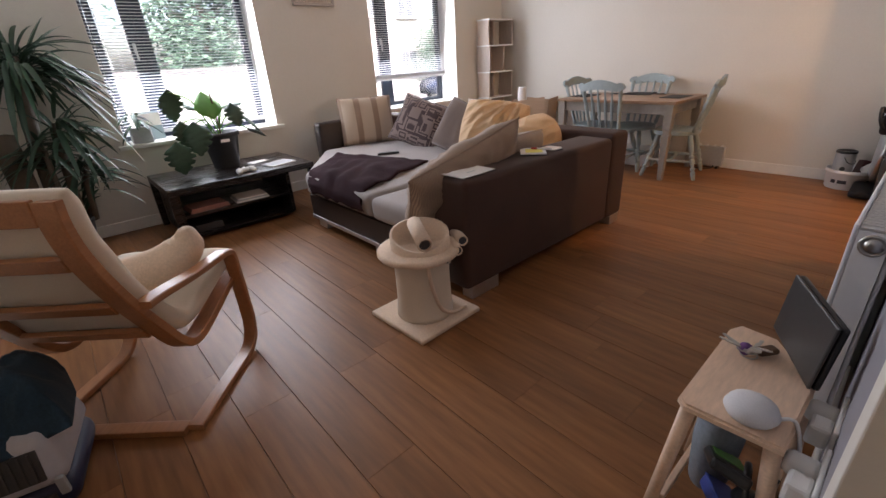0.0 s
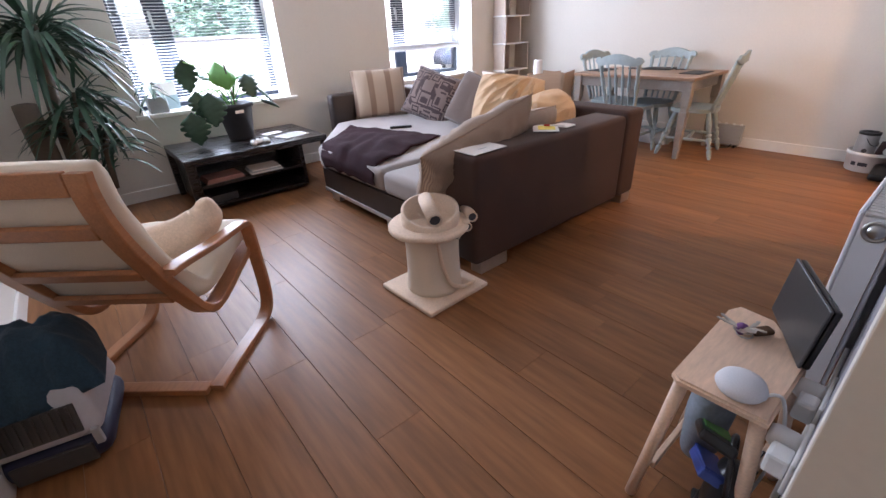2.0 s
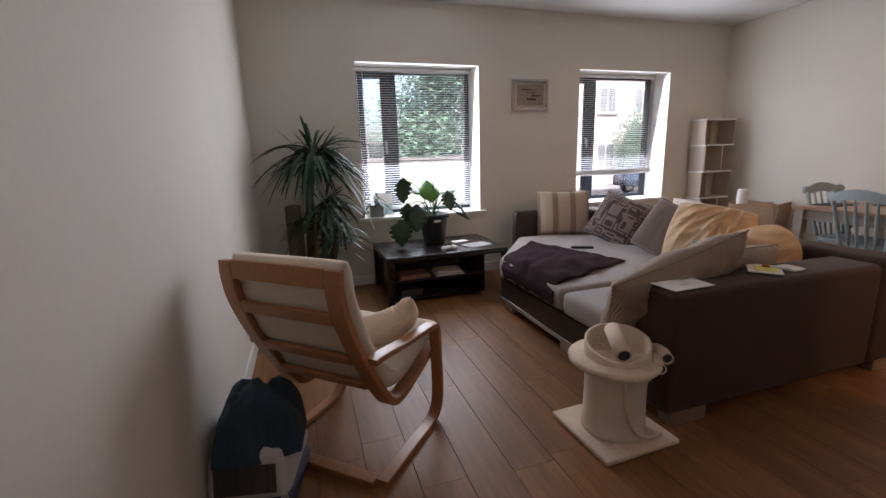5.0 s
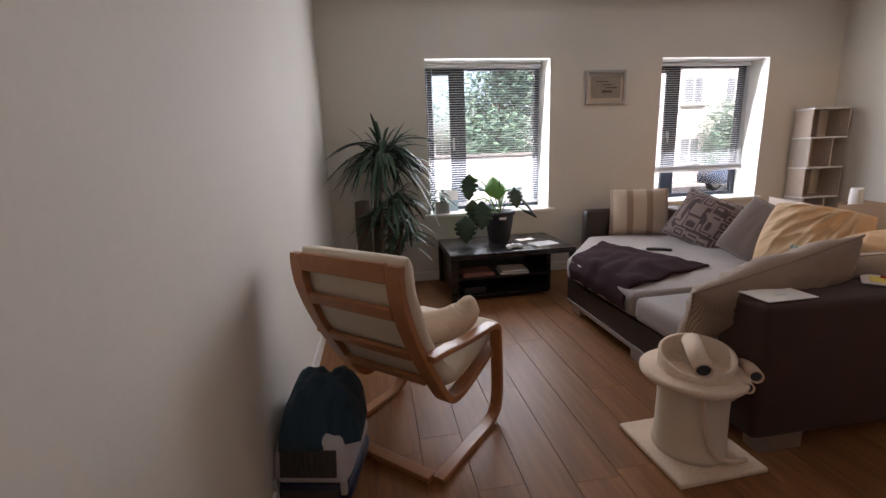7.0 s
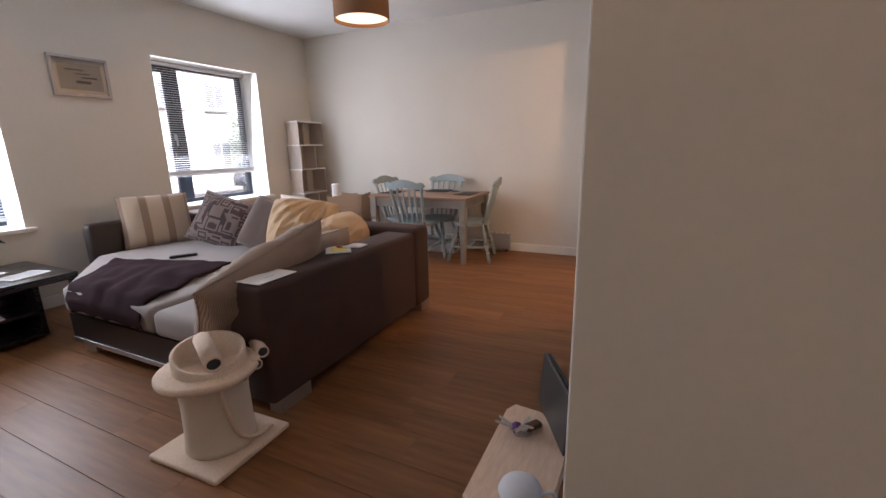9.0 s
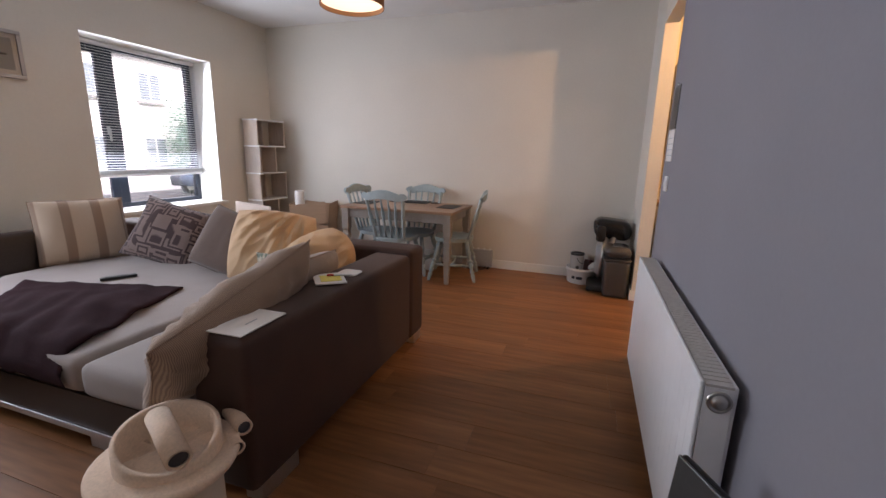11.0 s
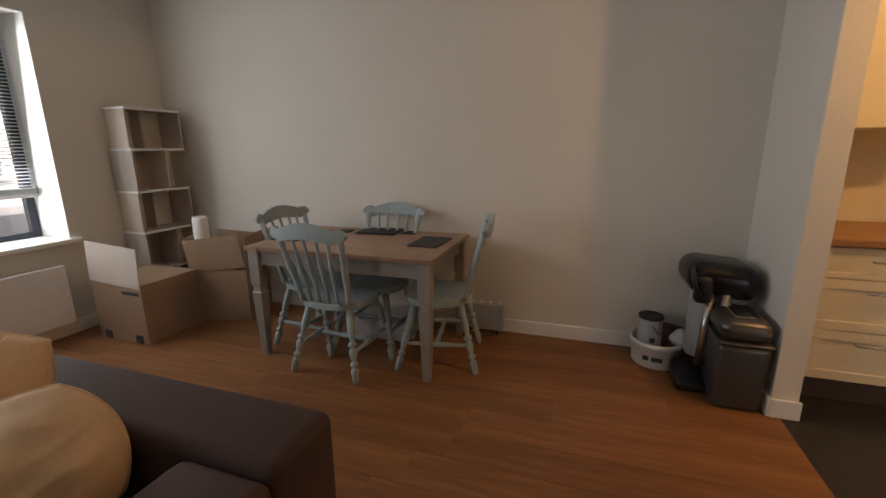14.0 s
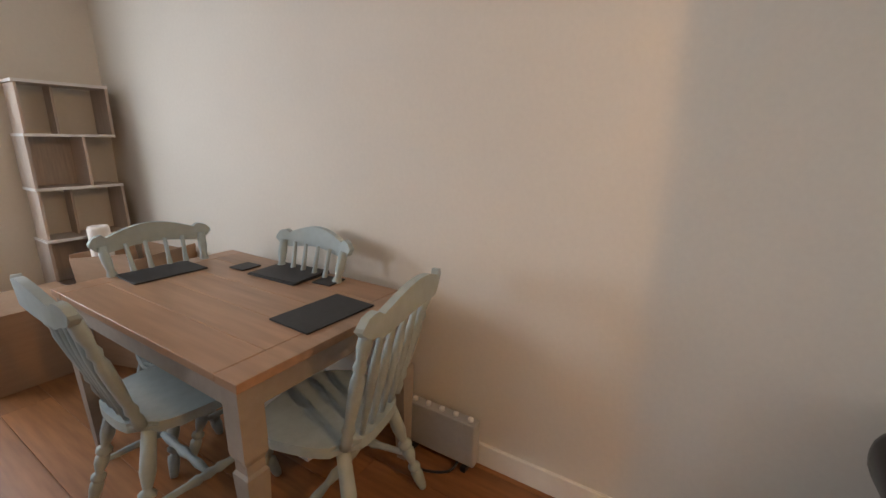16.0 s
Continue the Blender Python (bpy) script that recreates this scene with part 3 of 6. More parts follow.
put_cushion("large creased ochre velvet cushion on the sofa", M_YELLOW, 0.58, 0.52, 0.27, 2.85, 2.72, 0.425, -64, 24, 11, roll=6, crease=0.035, pinch=0.02, exponent=2.3, round_=0.4, fan=(0.7, 1.5), fan_depth=0.09, n=56)
put_cushion("small rumpled ochre velvet cushion in the sofa corner", M_YELLOW, 0.50, 0.36, 0.27, 2.90, 2.24, 0.475, -50, 26, 13, crease=0.055, pinch=-0.02, roll=-26, exponent=2.0, round_=0.75, fan=(-1.7, -1.3), fan_depth=0.17, n=64)
put_cushion("green and white leaf-print cushion on the sofa seat", M_FLORAL, 0.36, 0.32, 0.12, 2.60, 2.33, 0.45, -30, 44, 17, roll=14)
put_cushion("plain taupe cushion propped against the sofa arm", M_TAUPE, 0.44, 0.34, 0.17, 2.45, 2.14, 0.44, 178, 14, 19, pinch=0.02, exponent=4.0)
put_cushion("long finely ribbed beige cord cushion slumped over the sofa arm", M_BEIGERIB, 0.90, 0.44, 0.30, 1.98, 2.17, 0.41, 188, 26, 23, roll=14, crease=0.035, exponent=2.4, fan=(0.8, 1.2), fan_depth=0.03, n=44)

# plum throw over the seat
b = bmesh.new()
n, grid = 34, []
c0, c1, c2, c3 = Vector((1.55, 3.46)), Vector((2.22, 4.06)), Vector((2.50, 3.06)), Vector((1.56, 2.70))
for j in range(n + 1):
    row = []
    for i in range(n + 1):
        u, v = i / n, j / n
        p = (c0 * (1 - u) + c1 * u) * (1 - v) + (c3 * (1 - u) + c2 * u) * v
        p += 0.02 * Vector((noise.noise(Vector((u * 4, v * 4, 1))), noise.noise(Vector((u * 4, v * 4, 9)))))
        z = 0.462 + 0.030 * max(noise.noise(Vector((u * 5, v * 3, 3.3))), 0) + 0.028 * abs(noise.noise(Vector((u * 2.5 + v * 3, v * 6, 7)))) + 0.03 * math.sin(math.pi * u) * math.sin(math.pi * v)
        over = max(1.69 - p.x, 0.0)
        row.append(b.verts.new((1.69 - min(over * 0.9, 0.068) if over else p.x, p.y, z - 0.9 * over - 0.25 * min(over, 0.04))))
    grid.append(row)
for j in range(n):
    for i in range(n):
        b.faces.new((grid[j][i], grid[j][i + 1], grid[j + 1][i + 1], grid[j + 1][i]))
r = bmesh.ops.extrude_face_region(b, geom=b.faces[:])
bmesh.ops.translate(b, verts=[v for v in r["geom"] if isinstance(v, bmesh.types.BMVert)], vec=(0.003, 0, -0.012))
tagged(part("throw_blanket", b, M_PLUM, None, "", True), "dark plum fleece throw crumpled on the sofa seat", "blanket")


def remote(m):
    ob = thing("remote_control", m, "slim black remote control lying on the sofa", "remote control")
    part("case", box(-0.10, 0.10, -0.022, 0.022, 0, 0.018, 0.006), M_BLACK, ob)
    for i in range(6):
        for j in (-1, 0, 1):
            part("button", box(-0.07 + 0.022 * i, -0.058 + 0.022 * i, j * 0.011 - 0.004, j * 0.011 + 0.004, 0.018, 0.0205, 0.001), M_DGREY, ob)


remote(pose(2.50, 3.625, 0.456, 0, 0, -28))


def sheet(name, w, h, m, material, label, category, thick=0.0015, bars=(), bar_mat=None):
    ob = thing(name, m, label, category)
    part("sheet", box(-w / 2, w / 2, -h / 2, h / 2, 0, thick), material, ob)
    for x0, x1, y0, y1 in bars:
        part("print", box(x0, x1, y0, y1, thick, thick + 0.0006), bar_mat or M_INK, ob)
    return ob


sheet("letter", 0.245, 0.175, pose(1.785, 1.878, 0.692, 0.3, 0.6, 2), M_PAPER, "white printed letter lying on the sofa arm", "letter", 0.004,
      [(0.07, 0.10, 0.055, 0.060), (0.04, 0.065, 0.035, 0.039), (-0.03, 0.03, -0.03, -0.024)], M_GREY)
pad = sheet("note_pad", 0.19, 0.15, pose(2.385, 1.91, 0.687, 0.3, 0.6, 40), M_PAPER, "torn cream card holding a yellow sticky note", "note pad", 0.006)
part("sticky_note", box(-0.06, 0.045, -0.055, 0.045, 0.006, 0.009), M_YPAPER, pad, "yellow sticky note pad")
pen = thing("pen", pose(2.425, 1.885, 0.700, 0, 0, -62), "short red and white ballpoint pen on the note pad", "pen")
part("barrel", lathe([(0.004, 0), (0.005, 0.02), (0.005, 0.10), (0.003, 0.12)], 8, m=pose(-0.05, 0, 0.002, 0, 90, 0)), M_WHITE, pen)
part("cap", lathe([(0.0058, 0), (0.0058, 0.035)], 8, m=pose(-0.055, 0, 0.002, 0, 90, 0)), mat("red_plastic", (0.5, 0.03, 0.02), 0.4, grain=0.05), pen, "red cap")
co = part("coaster", flat([(0.055 * math.copysign(abs(math.cos(a)) ** 0.35, math.cos(a)), 0.055 * math.copysign(abs(math.sin(a)) ** 0.35, math.sin(a)))
                           for a in [2 * math.pi * i / 32 for i in range(32)]], 0.006, bevel=0.0015), M_PAPER)
co.matrix_basis = pose(2.535, 1.882, 0.683, 0, 0.6, 2)
tagged(co, "square white marbled coaster on the sofa arm", "coaster")

# ---- cat scratching barrel ----
ped = thing("cat_scratching_post", pose(1.432, 1.868, 0, 0, 0, 2), "cream plush cat scratching post with a bowl bed", "cat tree")
part("base_plate", box(-0.205, 0.205, -0.205, 0.205, 0.0, 0.026, 0.008, 3), M_PLUSH, ped, "square cream plush base", True)
part("barrel", lathe([(0.148, 0.026), (0.146, 0.05), (0.140, 0.12), (0.138, 0.25), (0.142, 0.345), (0.145, 0.36)], 36), M_CREAM, ped, "cream fabric barrel", True)
prof = []
for i in range(9):
    a = -math.pi / 2 + math.pi * i / 8
    prof.append((0.193 + 0.016 * math.cos(a), 0.377 + 0.017 * math.sin(a)))
dk = lathe([(0.05, 0.36)] + prof + [(0.05, 0.394)], 40)
for v in dk.verts:
    v.co.z += 0.006 * noise.noise(v.co * 14)
    a = math.atan2(v.co.y, v.co.x)
    v.co.xy *= 1 + 0.05 * math.cos(a - 2.5) + 0.03 * noise.noise(v.co * 6)
part("shelf", dk, M_PLUSH, ped, "round cream plush shelf", True)
bw_ = bmesh.new()
seg = 40
outer, inner = [], []
for i in range(seg):
    a = 2 * math.pi * i / seg
    hgt = 0.025 + 0.075 * (0.5 + 0.5 * math.cos(a - 0.9)) ** 0.7
    outer.append([(0.148, 0.392), (0.146, 0.392 + hgt)])
    inner.append([(0.130, 0.392 + hgt), (0.126, 0.394)])
rings = []
for k in range(4):
    ring = []
    for i in range(seg):
        a = 2 * math.pi * i / seg
        r_, z_ = (outer[i] + inner[i])[k]
        ring.append(bw_.verts.new((r_ * math.cos(a), r_ * math.sin(a), z_)))
    rings.append(ring)
for p, q in zip(rings, rings[1:]):
    for i in range(seg):
        bw_.faces.new((p[i], p[(i + 1) % seg], q[(i + 1) % seg], q[i]))
bw_.faces.new(rings[3])
part("bowl", bw_, M_PLUSH, ped, "raised cream plush bowl", True)


def hollow_tube(p, q, r, material, name, label):
    n_ = (Vector(q) - Vector(p)).length
    t_ = part(name, lathe([(r * 0.75, 0.004), (r * 0.75, 0.0), (r, 0.0), (r, n_), (0.001, n_)], 20, None, along(p, q), caps=False), material, ped, label, True)
    # A dark disc just inside the mouth paints the shade of the bore.
    part("hollow", lathe([(r * 0.74, 0), (r * 0.74, 0.002)], 16, None, along(Vector(p) + (Vector(q) - Vector(p)).normalized() * 0.006, q)), M_INK, t_, "dark disc painted as the shade inside the tube")


hollow_tube((-0.075, -0.125, 0.455), (0.02, 0.06, 0.495), 0.036, M_PLUSH, "toy_tube", "cream plush tube")
hollow_tube((0.165, -0.135, 0.40), (0.235, -0.01, 0.395), 0.028, M_PLUSH, "side_tube", "cream side tube")
hollow_tube((0.10, -0.165, 0.375), (0.16, -0.03, 0.372), 0.024, M_PLUSH, "side_tube", "cream side tube")
hollow_tube((0.03, -0.165, 0.347), (0.06, -0.02, 0.345), 0.016, M_CREAM, "side_tube", "cream side tube")
part("cord", tube(spline([(-0.07, -0.125, 0.36), (-0.055, -0.135, 0.22), (-0.02, -0.15, 0.10), (0.05, -0.16, 0.05), (0.15, -0.15, 0.035)], 6), 0.010, 8), M_PLUSH, ped, "cream plush rope", True)

# ---- bentwood lounge chair ----
chair = thing("lounge_chair", pose(0.085, 2.085, 0, 0, 0, 48), "bentwood beech lounge chair with cream canvas cushion", "armchair")
for s, nm in ((-1, "side_frame"), (1, "side_frame")):
    y = s * 0.30
    pts = spline([(0.0, y, 0.014), (0.25, y, 0.014), (0.44, y, 0.014), (0.525, y, 0.05), (0.555, y, 0.14), (0.553, y, 0.30), (0.548, y, 0.44), (0.538, y, 0.49), (0.505, y, 0.512), (0.43, y, 0.52),
                  (0.25, y, 0.535), (0.06, y, 0.56), (-0.02, y, 0.565)], 5)
    part(nm, strip(pts, 0.058, 0.026, (0, 1, 0)), M_BEECH, chair, "bent beech base, leg and armrest")
    y = s * 0.255
    pts = spline([(-0.135, y, 0.955), (-0.137, y, 0.89), (-0.122, y, 0.80), (-0.078, y, 0.68), (-0.008, y, 0.54), (0.075, y, 0.40), (0.125, y, 0.325), (0.175, y, 0.285), (0.24, y, 0.278),
                  (0.34, y, 0.30), (0.46, y, 0.335), (0.60, y, 0.375)], 5)
    part("seat_rail", strip(pts, 0.068, 0.034, (0, 1, 0)), M_BEECH, chair, "curved beech back and seat rail")
for u, z, hh, ang in ((-0.142, 0.925, 0.075, 0), (-0.118, 0.765, 0.05, 16), (-0.032, 0.565, 0.046, 27), (0.052, 0.415, 0.046, 30)):
    part("back_slat", box(-0.011, 0.011, -0.22, 0.22, -hh / 2, hh / 2, 0.004, m=pose(u, 0, z, 0, -ang, 0)), M_BEECH, chair, "beech cross slat")
part("base_bar", box(-0.028, 0.028, -0.271, 0.271, 0.001, 0.027, 0.004), M_BEECH, chair, "beech rear floor bar")
part("front_bar", box(0.535, 0.56, -0.271, 0.271, 0.325, 0.37, 0.004), M_BEECH, chair, "beech front cross bar")
b = bmesh.new()
pth = spline([(-0.095, 0, 0.97), (-0.088, 0, 0.89), (-0.062, 0, 0.78), (-0.015, 0, 0.655), (0.055, 0, 0.52), (0.13, 0, 0.41), (0.215, 0, 0.36), (0.34, 0, 0.385), (0.48, 0, 0.42), (0.63, 0, 0.45)], 5)
rows_ = []
for i, p in enumerate(pth):
    d = (pth[min(i + 1, len(pth) - 1)] - pth[max(i - 1, 0)]).normalized()
    nrm = Vector((-d.z, 0, d.x))
    if nrm.x < 0 and i < 20:
        nrm = -nrm
    if nrm.z < 0:
        nrm = -nrm
    f = i / (len(pth) - 1)
    th = 0.050 * min(1, 8 * f + 0.45, 8 * (1 - f) + 0.45) * (1 + 0.10 * math.sin(f * 26))
    sec = []
    for k in range(20):
        a = 2 * math.pi * k / 20
        cy, cz = math.cos(a), math.sin(a)
        yy = 0.275 * math.copysign(abs(cy) ** 0.35, cy)
        zz = th * math.copysign(abs(cz) ** 0.6, cz)
        q = p + nrm * (zz + 0.012) + Vector((0, yy, 0))
        sec.append(b.verts.new(q + nrm * 0.006 * noise.noise(q * 9)))
    rows_.append(sec)
for p, q in zip(rows_, rows_[1:]):
    for i in range(20):
        b.faces.new((p[i], p[(i + 1) % 20], q[(i + 1) % 20], q[i]))
b.faces.new(rows_[0])
b.faces.new(rows_[-1][::-1])
part("cushion", b, M_CREAM, chair, "padded cream canvas cushion", True)
pb_ = tube(spline([(0.425, -0.205, 0.66), (0.435, -0.205, 0.625), (0.43, -0.185, 0.575), (0.39, -0.12, 0.525), (0.33, -0.01, 0.505), (0.29, 0.10, 0.515), (0.28, 0.17, 0.55), (0.29, 0.20, 0.60)], 6), 0.082, 18, taper=0.72)
for v in pb_.verts:
    v.co += 0.006 * noise.noise_vector(v.co * 12)
pl = part("neck_pillow", pb_, M_PLUSH, None, "", True)
pl.matrix_basis = pose(0.085, 2.085, 0, 0, 0, 48)
tagged(pl, "beige plush U-shaped neck pillow on the lounge chair seat", "pillow")

# ---- pet carrier with teal blanket ----
M_GREYLILAC = mat("pale_grey_lilac_plastic", (0.50, 0.50, 0.54), 0.45, grain=0.05, scale=40, blotch=0.06)
car = thing("pet_carrier", pose(-0.15, 2.02, 0, 0, 0, -12), "pale grey and navy plastic pet carrier on the floor", "pet carrier")


def shell(w, n_, z0, z1, top, material, name, label, round_=0.05):
    b = box(-w / 2, w / 2, -n_ / 2, n_ / 2, z0, z1, round_, 4)
    for v in b.verts:
        f = (v.co.z - z0) / (z1 - z0)
        v.co.x *= 1 + (top - 1) * f
        v.co.y *= 1 + (top - 1) * f
    return part(name, b, material, car, label, True)


shell(0.30, 0.36, 0.0, 0.11, 1.05, M_NAVY, "base_tray", "dark navy plastic tray")
shell(0.322, 0.382, 0.105, 0.31, 0.80, M_GREYLILAC, "top_shell", "pale grey plastic lid")
vent = part("vent", box(-0.11, 0.11, -0.004, 0.004, -0.055, 0.05, 0.004, m=pose(0, -0.176, 0.205, -12, 0, 0)), M_DGREY, car, "dark vent grille")
for i in range(9):
    part("bar", box(-0.088 + 0.022 * i, -0.082 + 0.022 * i, -0.007, 0.0, -0.045, 0.045, 0.001, m=pose(0, -0.180, 0.205, -12, 0, 0)), M_GUNMETAL, vent)
for s in (-1, 1):
    part("latch", box(s * 0.135 - 0.012, s * 0.135 + 0.012, -0.199, -0.180, 0.085, 0.15, 0.004), M_GREY, car, "grey clip")
part("door_panel", box(-0.11, 0.11, -0.193, -0.183, 0.02, 0.095, 0.006), M_DGREY, car, "dark door panel")
b = bmesh.new()
n, grid = 26, []
for j in range(n + 1):
    row = []
    for i in range(n + 1):
        u, v = 2 * i / n - 1, 2 * j / n - 1
        r_ = max(abs(u), abs(v))
        z = 0.46 - 0.19 * r_ ** 3 - 0.05 * abs(noise.noise(Vector((u * 2.2, v * 2.2, 4)))) + 0.03 * noise.noise(Vector((u * 4, v * 4, 8)))
        k = 1 - 0.12 * abs(u * v)
        row.append(b.verts.new((-0.14 + 0.175 * u * k, 2.06 + 0.215 * v * k, z)))
    grid.append(row)
for j in range(n):
    for i in range(n):
        b.faces.new((grid[j][i], grid[j][i + 1], grid[j + 1][i + 1], grid[j + 1][i]))
r = bmesh.ops.extrude_face_region(b, geom=b.faces[:])
bmesh.ops.translate(b, verts=[v for v in r["geom"] if isinstance(v, bmesh.types.BMVert)], vec=(0, 0, -0.10))
for v in b.verts:
    v.co.z = max(v.co.z, 0.255)
tagged(part("folded_blanket", b, M_TEAL, None, "", True), "dark teal fleece blanket heaped on the pet carrier", "blanket")

# ---- coffee table and what it carries ----
ct = thing("coffee_table", pose(0.745, 3.99, 0), "black-brown veneer coffee table with an open shelf", "coffee table")
part("tabletop", box(0, 1.18, 0, 0.78, 0.40, 0.45, 0.003), M_ESPRESSO, ct, "thick black-brown top")
for x in (0.0, 1.13):
    for y in (0.0, 0.73):
        part("leg", box(x, x + 0.05, y, y + 0.05, 0.0, 0.40, 0.002), M_ESPRESSO, ct, "square black-brown leg")
for x in (0.05, 0.93):
    part("side_panel", box(x, x + 0.03, 0.06, 0.72, 0.03, 0.40, 0.002), M_ESPRESSO, ct)
part("shelf", box(0.08, 0.93, 0.04, 0.74, 0.20, 0.222, 0.002), M_ESPRESSO, ct)
part("lower_shelf", box(0.08, 0.93, 0.04, 0.74, 0.03, 0.055, 0.002), M_ESPRESSO, ct)
part("back_panel", box(0.08, 0.93, 0.70, 0.715, 0.055, 0.20, 0.0), M_ESPRESSO, ct)
for i, (x, w, m_, lab) in enumerate(((0.87, 0.30, M_PINK, "dusty pink folder on the coffee table shelf"), (1.22, 0.27, M_PAPER, "stack of magazines on the coffee table shelf"))):
    st = thing("paper_stack", pose(x, 4.05, 0.222, 0, 0, 3 - 6 * i), lab, "papers")
    for k in range(3):
        part("sheet", box(0.0 + 0.008 * k, w - 0.006 * k, 0.0 + 0.005 * k, 0.22, 0.011 * k, 0.011 * k + 0.009, 0.001), m_ if k != 1 else (M_PINK if i == 0 else M_GREY), st)
bx = thing("game_box", pose(0.88, 4.07, 0.055), "dark grey box on the coffee table's bottom shelf", "box")
part("body", box(0, 0.20, 0, 0.2, 0, 0.05, 0.003), M_DGREY, bx)
part("lid", box(-0.003, 0.203, -0.003, 0.203, 0.05, 0.06, 0.002), M_DGREY, bx)
sheet("envelope", 0.17, 0.10, pose(1.60, 4.46, 0.451, 0, 0, 16), M_PAPER, "white envelope on the coffee table", "envelope", 0.002)
tb = sheet("picture_card", 0.25, 0.17, pose(1.69, 4.20, 0.451, 0, 0, 14), M_WHITE, "pale framed card lying on the coffee table", "card", 0.008)
part("inset", box(-0.105, 0.105, -0.065, 0.065, 0.008, 0.009), M_GREY, tb, "grey print")
gp = thing("game_controller", pose(1.36, 4.13, 0.451, 0, 0, 12), "white game controller on the coffee table", "game controller")
part("body", lathe([(0.015, 0), (0.045, 0.008), (0.05, 0.022), (0.036, 0.036), (0.012, 0.04)], 20, None, Matrix.Diagonal((1.2, 0.72, 1, 1))), M_WHITE, gp, "", True)
for s in (-1, 1):
    part("grip", lathe([(0.008, 0), (0.022, 0.02), (0.024, 0.06), (0.010, 0.085)], 14, None, along((s * 0.045, 0.012, 0.02), (s * 0.07, -0.075, 0.017))), M_WHITE, gp, "", True)
    part("thumb_stick", lathe([(0.006, 0), (0.005, 0.01), (0.010, 0.012), (0.009, 0.016)], 12, None, pose(s * 0.022, -0.006, 0.036)), M_DGREY, gp, "grey thumb stick", True)


def leaf_blade(b, base, direction, n_, width, droop, side=None, fold=0.25):
    """A long arching leaf with a folded middle."""
    base, d = Vector(base), Vector(direction).normalized()
    s = d.cross(Vector((0, 0, 1)))
    s = s.normalized() if s.length > 0.05 else Vector((1, 0, 0))
    k, prev = 9, None
    for i in range(k + 1):
        t = i / k
        p = base + d * n_ * t + Vector((0, 0, -droop * n_ * t * t))
        w = width * (math.sin(math.pi * min(t * 0.85 + 0.12, 1)) ** 0.7) * (1 if i < k else 0.05)
        up = Vector((0, 0, fold * w))
        cur = [b.verts.new(p - s * w / 2 + up), b.verts.new(p), b.verts.new(p + s * w / 2 + up)]
        if prev:
            b.faces.new((prev[0], prev[1], cur[1], cur[0]))
            b.faces.new((prev[1], prev[2], cur[2], cur[1]))
        prev = cur


# ---- tall yucca by the window ----
yu = thing("yucca_plant", pose(0.10, 4.40, 0), "tall dark green yucca in a charcoal pot", "house plant")
part("pot", lathe([(0.13, 0), (0.15, 0.02), (0.19, 0.26), (0.20, 0.28), (0.20, 0.30), (0.185, 0.30), (0.18, 0.27)], 28), M_POT, yu, "round charcoal pot", True)
part("soil", lathe([(0.178, 0.24), (0.178, 0.272), (0.02, 0.28)], 20), M_SOIL, yu)
rnd = random.Random(12)
part("cane", lathe([(0.075, 0.27), (0.07, 0.5), (0.072, 0.8), (0.066, 0.93), (0.03, 0.94)], 18, None, pose(-0.10, -0.02, 0)), M_STEM, yu, "thick cut-off woody trunk", True)
for (x, y, lean, top, r_, ln, cnt) in ((0.02, 0.03, 0.10, 1.40, 0.045, 0.54, 130), (0.13, -0.07, 0.06, 0.98, 0.028, 0.40, 44), (0.20, -0.02, 0.09, 0.74, 0.022, 0.34, 28), (0.06, -0.12, 0.02, 0.82, 0.02, 0.32, 26),
                                       (0.16, 0.08, 0.14, 0.56, 0.018, 0.30, 18)):
    b = lathe([(r_ * 1.1, 0.0), (r_, 0.4 * top), (r_ * 0.95, 0.8 * top - 0.27), (r_ * 0.7, top - 0.27)], 14)
    for v in b.verts:
        v.co.x += lean * (v.co.z / (top - 0.27)) ** 2
        v.co += 0.006 * noise.noise_vector(v.co * 20)
    bmesh.ops.translate(b, verts=b.verts, vec=(x, y, 0.27))
    part("cane", b, M_STEM, yu, "woody cane", True)
    b = bmesh.new()
    for i in range(cnt):
        a = rnd.uniform(0, 2 * math.pi)
        el = rnd.uniform(-0.25, 0.75) if i > cnt * 0.10 else rnd.uniform(0.7, 1.15)
        d = Vector((math.cos(a) * math.cos(el), math.sin(a) * math.cos(el), math.sin(el)))
        n_ = ln * rnd.uniform(0.65, 1.1)
        if y + 4.40 + d.y * n_ > 4.77:
            n_ = max((4.77 - y - 4.40) / max(d.y, 0.05), 0.12)
        if x + lean + 0.10 + d.x * n_ < -0.29:
            n_ *= 0.5
        leaf_blade(b, (x + lean + d.x * r_, y + d.y * r_, top + rnd.uniform(-0.16, 0.03)), d, n_, rnd.uniform(0.024, 0.040), rnd.uniform(0.35, 1.0) if el < 0.7 else rnd.uniform(0.1, 0.35))
    part("foliage", b, M_LEAF, yu, "long arching dark leaves", True)

# ---- swiss cheese plant on the coffee table ----
mo = thing("monstera_plant", pose(1.335, 4.48, 0.451), "young monstera with split leaves in a charcoal pot", "house plant")
part("pot", lathe([(0.095, 0), (0.105, 0.01), (0.145, 0.27), (0.16, 0.275), (0.16, 0.31), (0.148, 0.31), (0.14, 0.27)], 28), M_POT, mo, "tapered charcoal plastic pot", True)
part("soil", lathe([(0.14, 0.255), (0.14, 0.275), (0.01, 0.285)], 20), M_SOIL, mo)
part("pot_label", box(-0.04, 0.03, -0.149, -0.146, 0.235, 0.26, 0.001), M_PAPER, mo, "white plant label")


